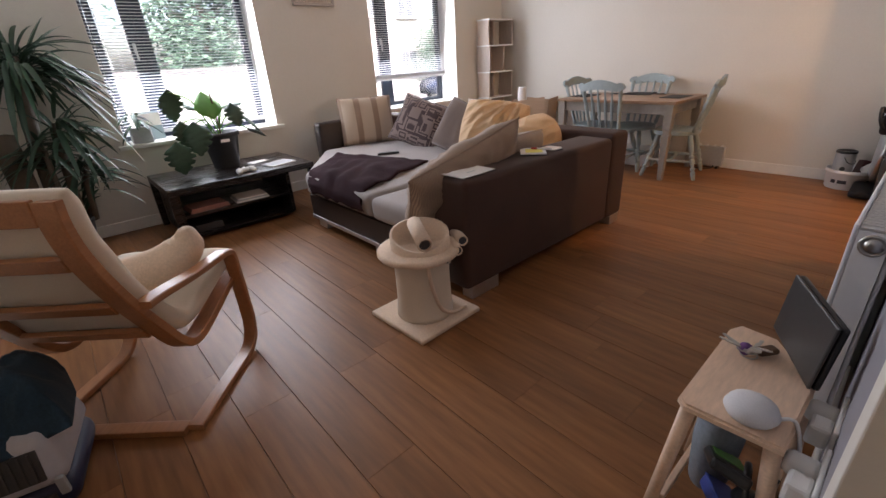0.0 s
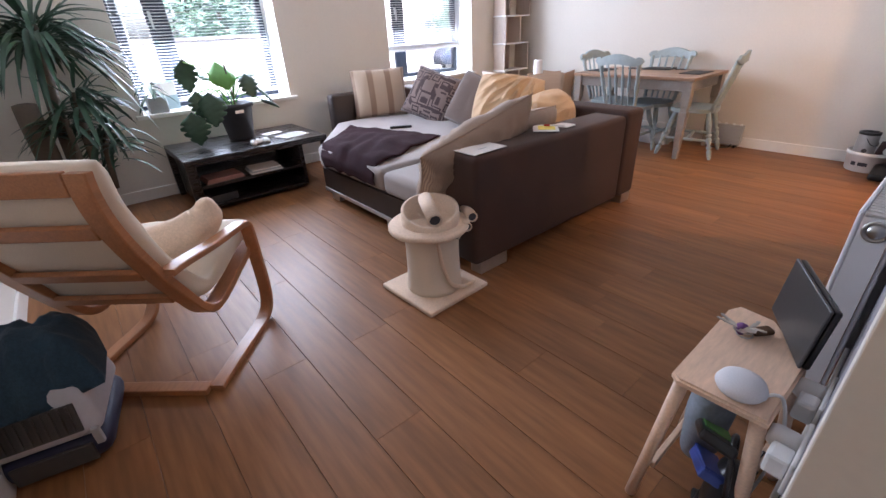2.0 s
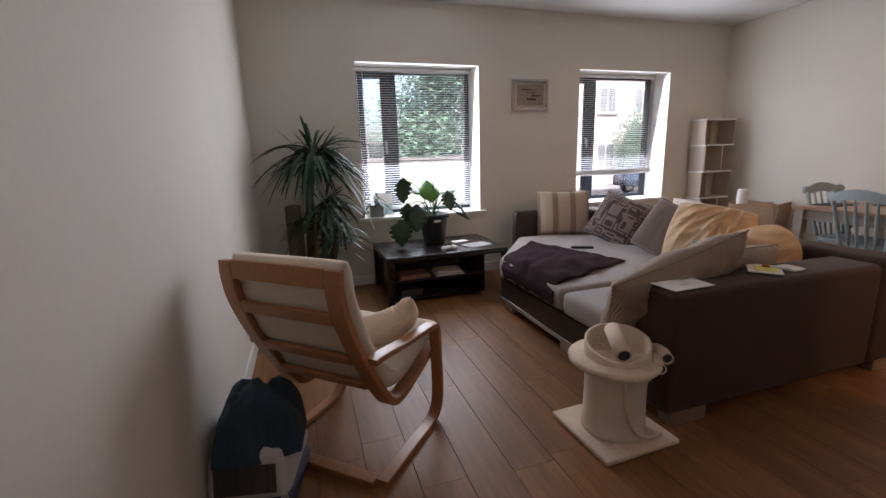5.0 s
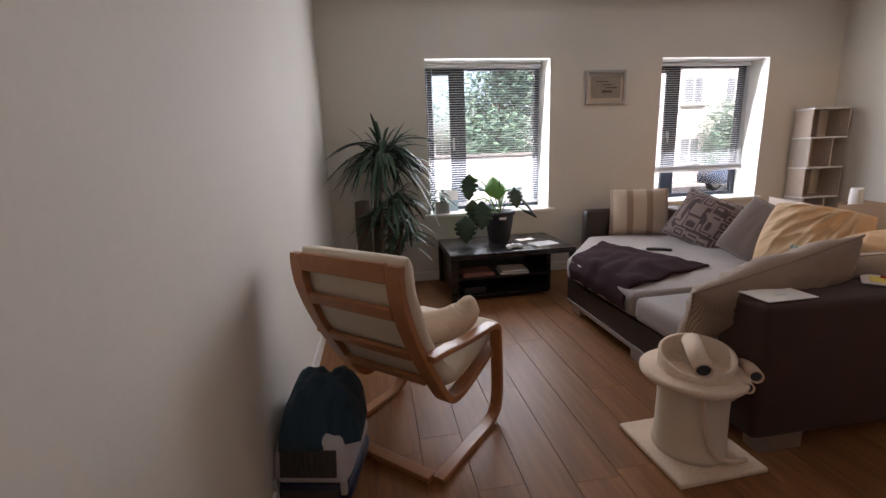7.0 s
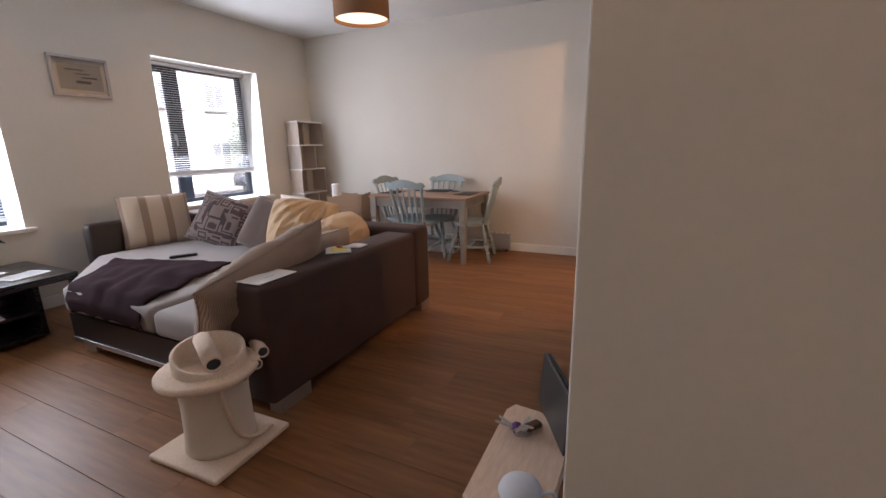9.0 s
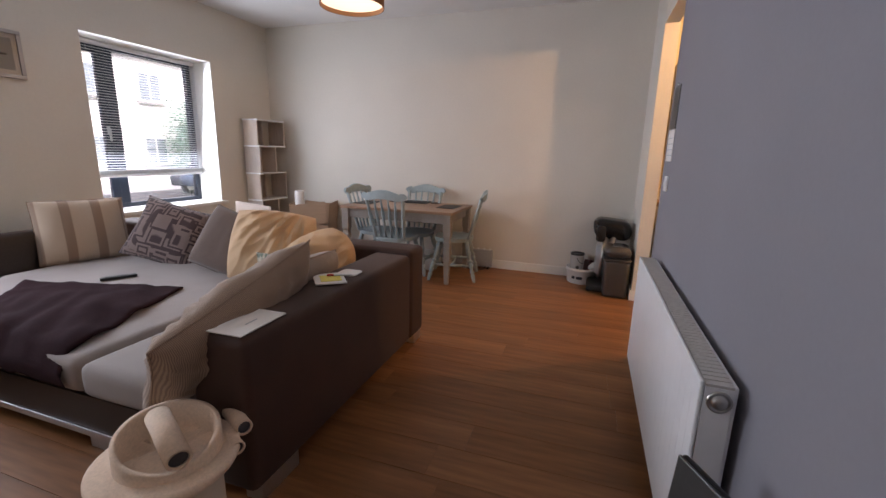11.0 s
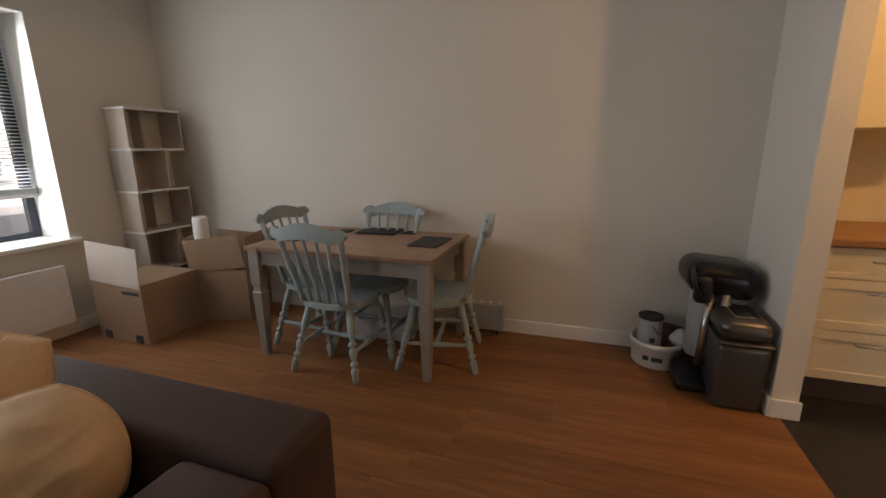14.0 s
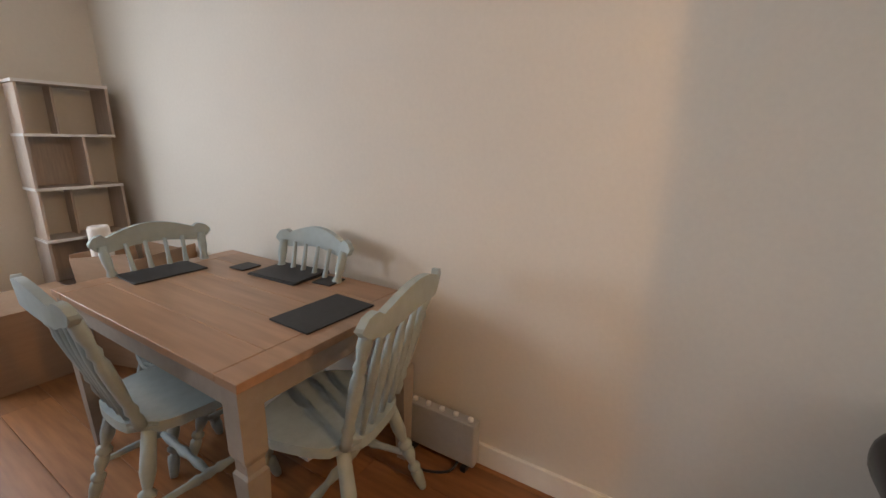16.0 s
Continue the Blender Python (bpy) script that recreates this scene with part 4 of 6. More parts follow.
def monstera_leaf(tip, size, tilt, yaw, material, name, split=True):
    b = bmesh.new()
    n_, cols = 20, []
    outline_ = []
    for i in range(n_ + 1):
        t = i / n_
        w = 0.52 * (math.sin(math.pi * t ** 0.75) ** 0.75) * (1 - 0.18 * t)
        if split and 0.25 < t < 0.92 and i % 4 == 2:
            w *= 0.68
        outline_.append((t - (0.12 if t == 0 else 0.0), w))
    prev = None
    for t, w in outline_:
        z = -0.22 * t * t
        cur = [b.verts.new((-w, t, z - 0.15 * w)), b.verts.new((-w / 2, t, z + 0.03)), b.verts.new((0, t, z)), b.verts.new((w / 2, t, z + 0.03)), b.verts.new((w, t, z - 0.15 * w))]
        if prev:
            for k in range(4):
                b.faces.new((prev[k], prev[k + 1], cur[k + 1], cur[k]))
        prev = cur
    bmesh.ops.scale(b, vec=(size, size, size), verts=b.verts)
    r_ = bmesh.ops.extrude_face_region(b, geom=b.faces[:])
    bmesh.ops.translate(b, verts=[v for v in r_["geom"] if isinstance(v, bmesh.types.BMVert)], vec=(0, 0, 0.002))
    ob = part(name, b, material, mo, "", True)
    ob.matrix_basis = pose(*tip) @ pose(0, 0, 0, 0, 0, yaw) @ pose(0, 0, 0, tilt, 0, 0)
    part("stem", tube(spline([(0.03 * math.cos(tip[0] * 9), 0.03, 0.27), (tip[0] * 0.45, tip[1] * 0.45 + 0.02, 0.20 + tip[2] * 0.55), tip], 6), 0.006, 7), M_LEAFB, mo)


# The first leaf's brighter colour holds the daylight coming through it.
for tip, size, tilt, yaw, ml, sp in (((-0.02, -0.03, 0.44), 0.27, 70, 8, M_LEAFB, False), ((-0.30, 0.0, 0.66), 0.27, -76, 25, M_LEAF, True), ((-0.20, -0.10, 0.40), 0.29, -66, 160, M_LEAF, True),
                               ((-0.36, -0.08, 0.26), 0.28, -74, 170, M_LEAF, True), ((0.10, 0.0, 0.50), 0.24, 20, -50, M_LEAF, True), ((0.14, -0.05, 0.52), 0.22, -60, 190, M_LEAF, True),
                               ((0.22, -0.02, 0.42), 0.22, -40, -110, M_LEAF, True), ((-0.10, 0.06, 0.50), 0.20, 35, 30, M_LEAF, True), ((0.26, 0.0, 0.30), 0.20, -20, -80, M_LEAF, False),
                               ((-0.28, -0.06, 0.42), 0.22, -80, 200, M_LEAF, True)):
    monstera_leaf(tip, size * 0.86, tilt, yaw, ml, "leaf", sp)
part("support_stick", rod((0.02, 0.02, 0.27), (0.01, 0.02, 0.62), 0.006), M_STEM, mo, "thin cane support")

# things on the window sill
sp_ = thing("seedling_plant", pose(0.82, 4.87, 0.715), "small leggy plant in a grey square pot", "house plant")
part("pot", box(-0.075, 0.075, -0.06, 0.06, 0, 0.13, 0.01), M_GREY, sp_, "pale grey square pot")
part("stem", tube(spline([(0, 0, 0.12), (-0.02, -0.02, 0.2), (-0.03, -0.03, 0.26)], 5), 0.008, 7), M_PAPER, sp_)
b = bmesh.new()
rnd = random.Random(5)
for i in range(14):
    a = rnd.uniform(0, 6.28)
    leaf_blade(b, (-0.02, -0.02, rnd.uniform(0.14, 0.24)), (math.cos(a), math.sin(a) * 0.8, rnd.uniform(-0.1, 0.5)), rnd.uniform(0.10, 0.2), 0.035, 0.7)
part("foliage", b, M_LEAF, sp_, "narrow dark leaves", True)
cd = thing("greeting_card", pose(0.93, 4.985, 0.715, 0, 0, 8), "blue-grey card propped on the window sill", "card")
part("panel", box(-0.09, 0.09, -0.002, 0.002, 0, 0.24, 0.0, m=pose(0, 0, 0, -8, 0, 0)), mat("blue_grey_card", (0.36, 0.46, 0.5), 0.7, grain=0.05, blotch=0.08), cd)
part("flap", box(-0.09, 0.09, 0.03, 0.034, 0, 0.22, 0.0, m=pose(0, 0, 0, 8, 0, 0)), M_PAPER, cd)

# framed print between the windows
pic = thing("framed_print", pose(2.596, Y1 - 0.012, 1.953) @ Matrix.Diagonal((0.89, 1, 0.91, 1)), "silver-framed print with unreadable lettering on the wall", "picture")
b = bmesh.new()
for x0, x1, z0, z1 in ((-0.25, 0.25, 0.155, 0.185), (-0.25, 0.25, -0.185, -0.155), (-0.25, -0.22, -0.155, 0.155), (0.22, 0.25, -0.155, 0.155)):
    box(x0, x1, -0.02, 0.012, z0, z1, 0.004, bm=b)
part("frame", b, M_SILVERF, pic, "silver grey moulded frame")
part("mount", box(-0.22, 0.22, -0.006, 0.004, -0.155, 0.155), M_PAPER, pic, "white mount")
part("print", box(-0.185, 0.185, -0.008, -0.006, -0.12, 0.12), M_GREY, pic, "pale grey print")
for x0, x1, z0, z1 in ((-0.13, 0.03, 0.055, 0.068), (-0.05, 0.08, 0.022, 0.032), (0.0, 0.14, -0.012, 0.002), (-0.05, 0.08, -0.06, -0.035)):
    part("lettering", box(x0, x1, -0.010, -0.008, z0, z1), M_INK, pic)
part("glass", box(-0.22, 0.22, -0.014, -0.0115, -0.155, 0.155), M_GLASS, pic).visible_shadow = False

# ---- pendant lamp ----
pd = thing("pendant_lamp", pose(3.33, 2.295, 2.25), "tan fabric drum pendant lamp, switched on", "ceiling lamp")
part("shade", lathe([(0.205, 0.0), (0.21, 0.0), (0.21, 0.235), (0.205, 0.235), (0.205, 0.0)], 48, caps=False), M_SHADE, pd, "tan fabric drum shade", True)
part("diffuser", lathe([(0.001, 0.028), (0.203, 0.028), (0.203, 0.031), (0.001, 0.031)], 40, caps=False), mat("glowing_diffuser", (1.0, 0.78, 0.50), 0.6, emit=0.28), pd, "glowing cream diffuser")
part("cord", rod((0, 0, 0.20), (0, 0, 0.55), 0.004), M_WHITE, pd)
part("ceiling_rose", lathe([(0.035, 0.55), (0.05, 0.565), (0.05, 0.575)], 24), M_WHITE, pd, "white ceiling rose", True)
part("spider", box(-0.205, 0.205, -0.003, 0.003, 0.22, 0.226), M_STEEL, pd)

# ---- dining table ----
dt = thing("dining_table", pose(4.97, 2.59, 0), "waxed pine dining table with pale painted legs", "dining table")
W, L = 0.39, 0.635
for i in range(5):
    part("plank", box(-W + 0.156 * i + 0.0008, -W + 0.156 * (i + 1) - 0.0008, -L + 0.101, L - 0.101, 0.722, 0.75, 0.003), M_TOP, dt)
for s in (-1, 1):
    part("end_board", box(-W, W, s * (L - 0.05) - 0.049, s * (L - 0.05) + 0.049, 0.722, 0.75, 0.002), M_TOP, dt)
for s in (-1, 1):
    part("apron", box(-W + 0.085, W - 0.085, s * (L - 0.06) - 0.011, s * (L - 0.06) + 0.011, 0.625, 0.721, 0.002), M_SAGEW, dt)
    part("apron", box(s * (W - 0.045) - 0.011, s * (W - 0.045) + 0.011, -L + 0.09, L - 0.09, 0.625, 0.721, 0.002), M_SAGEW, dt)
    for t in (-1, 1):
        b = bmesh.new()
        prev = None
        for z, h_ in ((0.0, 0.021), (0.02, 0.022), (0.44, 0.035), (0.45, 0.028), (0.48, 0.028), (0.50, 0.036), (0.52, 0.037), (0.722, 0.037)):
            cur = [b.verts.new((x * h_, y * h_, z)) for x, y in ((-1, -1), (1, -1), (1, 1), (-1, 1))]
            if prev:
                for k in range(4):
                    b.faces.new((prev[k], prev[(k + 1) % 4], cur[(k + 1) % 4], cur[k]))
            else:
                b.faces.new(cur[::-1])
            prev = cur
        b.faces.new(prev)
        lg = part("leg", b, M_SAGEW, dt, "tapered pale painted leg")
        lg.matrix_basis = pose(s * (W - 0.045), t * (L - 0.055), 0)


def placemat(name, w, h, x, y, rz, z=0.751):
    ob = part(name, flat([(-w / 2, -h / 2), (w / 2, -h / 2), (w / 2, h / 2), (-w / 2, h / 2)], 0.006, bevel=0.001), M_SLATE)
    ob.matrix_basis = pose(x, y, z, 0, 0, rz)
    return tagged(ob, "dark slate %s on the dining table" % ("place mat" if w > 0.15 else "square coaster"), "place mat" if w > 0.15 else "coaster", "slate mats")


placemat("placemat", 0.20, 0.30, 5.02, 2.125, 88)
placemat("placemat", 0.21, 0.30, 5.245, 2.60, 2)
placemat("placemat", 0.20, 0.29, 5.245, 2.595, 5, 0.758)
placemat("placemat", 0.30, 0.21, 4.94, 3.09, -2)
placemat("coaster", 0.10, 0.10, 5.27, 2.37, 6)
placemat("coaster", 0.10, 0.10, 5.20, 2.86, 3)


# ---- farmhouse chairs ----
def turned(p, q, r, bm=None):
    n_ = (Vector(q) - Vector(p)).length
    prof_ = [(0.55, 0), (0.72, 0.04), (0.92, 0.15), (0.92, 0.19), (0.5, 0.21), (0.5, 0.222), (0.98, 0.245), (0.98, 0.272), (0.5, 0.295), (0.55, 0.31), (0.95, 0.40), (0.98, 0.45),
             (0.55, 0.468), (0.55, 0.48), (1.08, 0.505), (1.08, 0.535), (0.55, 0.56), (0.6, 0.575), (1.0, 0.68), (0.9, 1.0)]
    return lathe([(r * a, n_ * t) for a, t in prof_], 12, bm, along(p, q))


def farmhouse_chair():
    ch = thing("dining_chair", pose(0, 0, 0), "sage blue painted farmhouse chair with turned spindles", "dining chair", "chairs round the dining table")
    out = []
    for i in range(40):
        a = 2 * math.pi * i / 40
        x, y = 0.205 * math.copysign(abs(math.cos(a)) ** 0.62, math.cos(a)), 0.215 * math.copysign(abs(math.sin(a)) ** 0.7, math.sin(a))
        out.append((x, y * (1 + 0.10 * x / 0.2)))
    st = flat(out, 0.036, bevel=0.012, m=pose(0, 0, 0.42))
    part("seat", st, M_SAGE, ch, "saddled painted seat")
    for sx, sy in ((1, 1), (1, -1), (-1, 1), (-1, -1)):
        foot, head = Vector((0.245 * sx, 0.225 * sy, 0.0)), Vector((0.14 * sx, 0.14 * sy, 0.422))
        part("leg", turned(foot, head, 0.0245), M_SAGE, ch, "", True)
    f = 0.40
    for sy in (1, -1):
        part("stretcher", lathe([(0.009, 0), (0.012, 0.06), (0.013, 0.13), (0.019, 0.16), (0.014, 0.175), (0.019, 0.20), (0.014, 0.225), (0.019, 0.24), (0.013, 0.27), (0.012, 0.34), (0.009, 0.40)], 12, None, along((-0.203, sy * 0.19, 0.17), (0.203, sy * 0.19, 0.17))), M_SAGE, ch, "", True)
    part("stretcher", lathe([(0.009, 0), (0.017, 0.08), (0.012, 0.14), (0.020, 0.19), (0.012, 0.24), (0.017, 0.30), (0.009, 0.38)], 12, None, along((0, -0.19, 0.17), (0, 0.19, 0.17))), M_SAGE, ch, "", True)
    for sy in (-0.175, -0.10, -0.035, 0.035, 0.10, 0.175):
        big = abs(sy) > 0.15
        p, q = Vector((-0.165 if big else -0.178, sy * 0.92, 0.452)), Vector((-0.285, sy * 1.18, 0.88))
        n_ = (q - p).length
        rr = 0.020 if big else 0.0125
        if big:
            pr = [(0.9, 0), (1.0, 0.08), (0.7, 0.12), (1.05, 0.17), (0.75, 0.22), (1.0, 0.4), (1.05, 0.6), (0.72, 0.66), (1.05, 0.71), (0.72, 0.76), (1.0, 0.85), (0.9, 1.0)]
        else:
            pr = [(0.7, 0), (0.9, 0.2), (1.25, 0.45), (1.3, 0.6), (0.8, 0.8), (0.7, 1.0)]
        part("spindle", lathe([(rr * a, n_ * t) for a, t in pr], 10, None, along(p, q)), M_SAGE, ch, "", True)
    cr = bmesh.new()
    rows2 = []
    for i in range(29):
        v = -1 + 2 * i / 28
        x = -0.285 - 0.035 * (1 - v * v)
        top = 0.905 + 0.052 * (math.cos(v * math.pi * 0.62) if abs(v) < 0.80 else math.cos(0.8 * math.pi * 0.62)) ** 1.0 * (1 if abs(v) < 0.8 else 1) - 0.0
        low = 0.855 + 0.012 * math.cos(v * math.pi)
        if abs(v) > 0.78:
            k = (abs(v) - 0.78) / 0.22
            mid, h_ = 0.892, 0.036 * math.sqrt(max(1 - k * k * 0.97, 0.02))
            top, low = mid + h_, mid - h_
        rows2.append([cr.verts.new(p) for p in ((x - 0.013, v * 0.25, low), (x + 0.013, v * 0.25, low), (x + 0.006, v * 0.25, top), (x - 0.019, v * 0.25, top))])
    for p, q in zip(rows2, rows2[1:]):
        for k in range(4):
            cr.faces.new((p[k], p[(k + 1) % 4], q[(k + 1) % 4], q[k]))
    cr.faces.new(rows2[0][::-1])
    cr.faces.new(rows2[-1])
    part("crest_rail", cr, M_SAGE, ch, "scrolled painted crest rail")
    return ch


first_chair = farmhouse_chair()
first_chair.matrix_basis = pose(4.71, 2.61, 0, 0, 0, -2)
copy_thing(first_chair, pose(4.95, 2.035, 0, 0, 0, 101))
copy_thing(first_chair, pose(5.04, 2.535, 0, 0, 0, 178))
copy_thing(first_chair, pose(4.955, 2.94, 0, 0, 0, -96))

# panel heater on the floor by the wall
ht = thing("panel_heater", pose(5.415, 1.875, 0), "small grey panel heater standing by the skirting board", "heater")
part("panel", box(-0.028, 0.028, -0.17, 0.17, 0.025, 0.225, 0.006), M_GREY, ht, "grey metal panel")
for i in range(5):
    part("knob", lathe([(0.012, 0), (0.012, 0.012), (0.008, 0.016)], 12, None, pose(0, -0.14 + 0.07 * i, 0.225)), M_WHITE, ht, "white knob", True)
for s in (-1, 1):
    part("foot", box(-0.045, 0.03, s * 0.13 - 0.012, s * 0.13 + 0.012, 0.0, 0.026, 0.004), M_BLACK, ht, "black foot")
part("cable", tube(spline([(-0.03, -0.10, 0.03), (-0.08, -0.08, 0.008), (-0.13, 0.02, 0.008), (-0.10, 0.12, 0.008)], 6), 0.006, 6), M_BLACK, ht, "black cable", True)
pb = thing("plastic_crate", pose(5.22, 2.55, 0), "white plastic crate on the floor under the table", "crate")
b = box(-0.16, 0.16, -0.22, 0.22, 0.0, 0.006)
for x0, x1, y0, y1 in ((-0.16, -0.154, -0.22, 0.22), (0.154, 0.16, -0.22, 0.22), (-0.154, 0.154, -0.22, -0.214), (-0.154, 0.154, 0.214, 0.22)):
    box(x0, x1, y0, y1, 0.006, 0.16, bm=b)
part("tub", b, M_WHITE, pb)
part("lid", box(-0.165, 0.165, -0.225, 0.225, 0.16, 0.172, 0.004), M_WHITE, pb, "white lid")

# ---- bookcase and boxes ----
bc = thing("bookcase", pose(4.93, 4.55, 0), "narrow whitewashed oak bookcase with staggered panels", "bookcase")
zs = (0.02, 0.36, 0.69, 1.022, 1.353, 1.665)
BW, BD = 0.47, 0.235
for z in zs:
    part("shelf", box(0, BW, 0, BD, z - 0.008, z + 0.010, 0.001), M_WOAK, bc)
    part("shelf_edge", box(0, BW, -0.003, 0.0, z - 0.008, z + 0.010), M_WHITE, bc, "white edging")
    part("shelf_edge", box(-0.003, 0.0, 0, BD, z - 0.008, z + 0.010), M_WHITE, bc, "white edging")
part("foot_rail", box(0.01, BW - 0.01, 0.02, 0.04, 0, 0.012), M_WOAK, bc)
part("foot_rail", box(0.01, BW - 0.01, BD - 0.04, BD - 0.02, 0, 0.012), M_WOAK, bc)
for i, (z0, z1) in enumerate(zip(zs, zs[1:])):
    z0, z1 = z0 + 0.010, z1 - 0.008
    if i % 2 == 1:
        part("side", box(0.0, 0.016, 0.0, BD, z0, z1), M_WOAK, bc, "pale side panel")
        part("divider", box(0.285, 0.301, 0.004, BD, z0, z1), M_CARDIN, bc, "pale brown divider")
        part("back_panel", box(0.016, 0.285, BD - 0.012, BD - 0.002, z0, z1), M_WOAK, bc)
    else:
        part("side", box(0.012, 0.026, 0.03, BD, z0, z1), M_CARDIN, bc, "pale brown side panel")
        part("divider", box(0.20, 0.214, 0.12, BD, z0, z1), M_WOAK, bc)
        part("side", box(BW - 0.016, BW, 0.0, BD, z0, z1), M_WOAK, bc, "pale side panel")


def carton(name, m, w, d, h, label, flaps, open_top):
    ob = thing(name, m, label, "cardboard box", "moving boxes")
    t = 0.006
    part("base", box(-w / 2, w / 2, -d / 2, d / 2, 0, t), M_CARD, ob)
    for x0, x1, y0, y1 in ((-w / 2, -w / 2 + t, -d / 2, d / 2), (w / 2 - t, w / 2, -d / 2, d / 2), (-w / 2 + t, w / 2 - t, -d / 2, -d / 2 + t), (-w / 2 + t, w / 2 - t, d / 2 - t, d / 2)):
        part("side", box(x0, x1, y0, y1, t, h), M_CARD, ob, "brown corrugated cardboard")
    if not open_top:
        for s_ in (-1, 1):
            part("top_flap", box(-w / 2, w / 2, min(0.002 * s_, s_ * d / 2), max(0.002 * s_, s_ * d / 2), h, h + t), M_CARD, ob, "closed cardboard flap")
    for mat_, n_, wid, at in flaps:
        part("flap", box(-wid / 2, wid / 2, -0.003, 0.003, 0, n_, m=at), mat_, ob, "cardboard flap")
    return ob


c1 = carton("carton", pose(4.70, 4.30, 0, 0, 0, 0), 0.46, 0.49, 0.43, "brown cardboard box with one raised flap", [(M_CARDIN, 0.29, 0.49, pose(-0.232, 0, 0.425, 0, -4, 90))], False)
part("print", box(-0.234, -0.2305, -0.22, -0.06, 0.36, 0.385), M_INK, c1, "dark printed line")
# Hand holes are dark plates on the side; their inner shade is painted.
for s in (-0.19, 0.12):
    part("tape", box(-0.2335, -0.230, s, s + 0.07, 0.0, 0.06), M_INK, c1, "hand hole drawn as a dark plate")
c2 = carton("carton", pose(5.185, 3.965, 0, 0, 0, 18), 0.42, 0.44, 0.42, "large open cardboard box with its flaps standing up",
            [(M_CARD, 0.27, 0.42, pose(0, -0.217, 0.418, 4, 0, 0)), (M_CARD, 0.27, 0.44, pose(-0.207, 0, 0.418, 0, 8, 90)), (M_CARD, 0.26, 0.40, pose(0, 0.217, 0.418, -10, 0, 0)),
             (M_CARD, 0.24, 0.44, pose(0.207, 0, 0.418, 0, -6, 90))], True)
kr = thing("paper_roll", pose(5.06, 4.10, 0.43), "white kitchen roll standing in the cardboard box", "kitchen roll")
part("roll", lathe([(0.05, 0), (0.056, 0.01), (0.057, 0.16), (0.056, 0.38), (0.050, 0.40), (0.02, 0.402), (0.018, 0.37)], 24), M_PAPER, kr, "", True)
part("core", lathe([(0.018, 0.36), (0.018, 0.37)], 14), M_CARD, kr, "cardboard core")

# ---- radiators ----
def radiator(name, x0, x1, y0, y1, z0, z1, label, front):
    ob = thing(name, pose(0, 0, 0), label, "radiator", "radiators")
    ym = (y0 + y1) / 2
    part("panel", box(x0, x1, y1 - 0.012 if front > 0 else y0, y1 if front > 0 else y0 + 0.012, z0, z1, 0.005), M_RAD, ob, "white enamel front panel")
    part("rear_panel", box(x0 + 0.01, x1 - 0.01, y0 if front > 0 else y1 - 0.012, y0 + 0.012 if front > 0 else y1, z0 + 0.01, z1 - 0.01, 0.004), M_RAD, ob)
    part("top_grille", box(x0, x1, y0 + 0.013, y1 - 0.013, z1 - 0.012, z1 - 0.004, 0.001), M_RADTOP, ob, "grey top grille")
    for x in (x0, x1 - 0.004):
        part("side_cover", box(x, x + 0.004, y0 + 0.013, y1 - 0.013, z0 + 0.01, z1 - 0.013), M_RAD, ob)
    for x in (x0 + 0.2, x1 - 0.2):
        part("bracket", box(x - 0.02, x + 0.02, y0 - 0.03 if front > 0 else y1, y0 if front > 0 else y1 + 0.03, z0 + 0.1, z1 - 0.1), M_RAD, ob)
    return ob


ra = radiator("radiator", 1.757, 3.235, 0.300, 0.392, 0.15, 0.772, "white panel radiator on the grey lilac wall", 1)
for i in range(21):
    x = 1.815 + i * 0.066
    part("rib", box(x, x + 0.034, 0.392, 0.3924, 0.21, 0.71), M_RAD, ra)
for i in range(58):
    x = 1.78 + i * 0.0247
    part("grille_bar", box(x, x + 0.018, 0.314, 0.378, 0.768, 0.7705), M_RADTOP, ra)
part("blanking_plug", lathe([(0.030, 0), (0.030, 0.004), (0.024, 0.006), (0.022, 0.002), (0.018, 0.002), (0.017, 0.012), (0.006, 0.014)], 20, None, along((1.757, 0.343, 0.722), (1.735, 0.343, 0.722))), M_STEEL, ra, "chrome bleed plug", True)
part("valve_body", lathe([(0.012, 0), (0.014, 0.03), (0.014, 0.07)], 12, None, pose(1.735, 0.343, 0.12)), M_STEEL, ra, "chrome valve", True)
part("pipe", tube([(1.735, 0.343, 0.0), (1.735, 0.343, 0.19), (1.76, 0.343, 0.19)], 0.008, 8), M_STEEL, ra, "chrome pipe")
radiator("radiator", 3.42, 4.42, 4.70, 4.775, 0.12, 0.55, "low white panel radiator under the window", -1)

# ---- stool with small devices ----
st = thing("step_stool", pose(1.30, 0.44, 0), "pale birch stool beside the partition wall", "stool")
top_pts = [(-0.18, -0.095), (0.08, -0.10), (0.225, 0.005), (0.235, 0.095), (0.20, 0.112), (-0.17, 0.108), (-0.187, 0.09)]
part("seat", flat(top_pts, 0.022, bevel=0.006, m=pose(0, 0, 0.475)), M_BIRCH, st, "pale birch seat board")
for sx, sy in ((-1, 1), (-1, -1), (1, 1), (1, -1)):
    hx, hy = (-0.155 if sx < 0 else 0.17), (0.085 if sy > 0 else -0.075)
    part("leg", rod((hx + sx * 0.015, hy + sy * 0.05, 0.0), (hx, hy, 0.476), 0.015, 0.017, 12), M_BIRCH, st, "", True)
for z in (0.14,):
    part("rail", box(-0.155, 0.175, 0.095, 0.111, z - 0.012, z + 0.012, 0.003), M_BIRCH, st)
    part("rail", box(-0.155, 0.175, -0.10, -0.085, z - 0.012, z + 0.012, 0.003), M_BIRCH, st)
part("screw", lathe([(0.006, 0), (0.006, 0.002)], 8, None, along((-0.165, 0.108, 0.28), (-0.165, 0.112, 0.28))), M_INK, st)
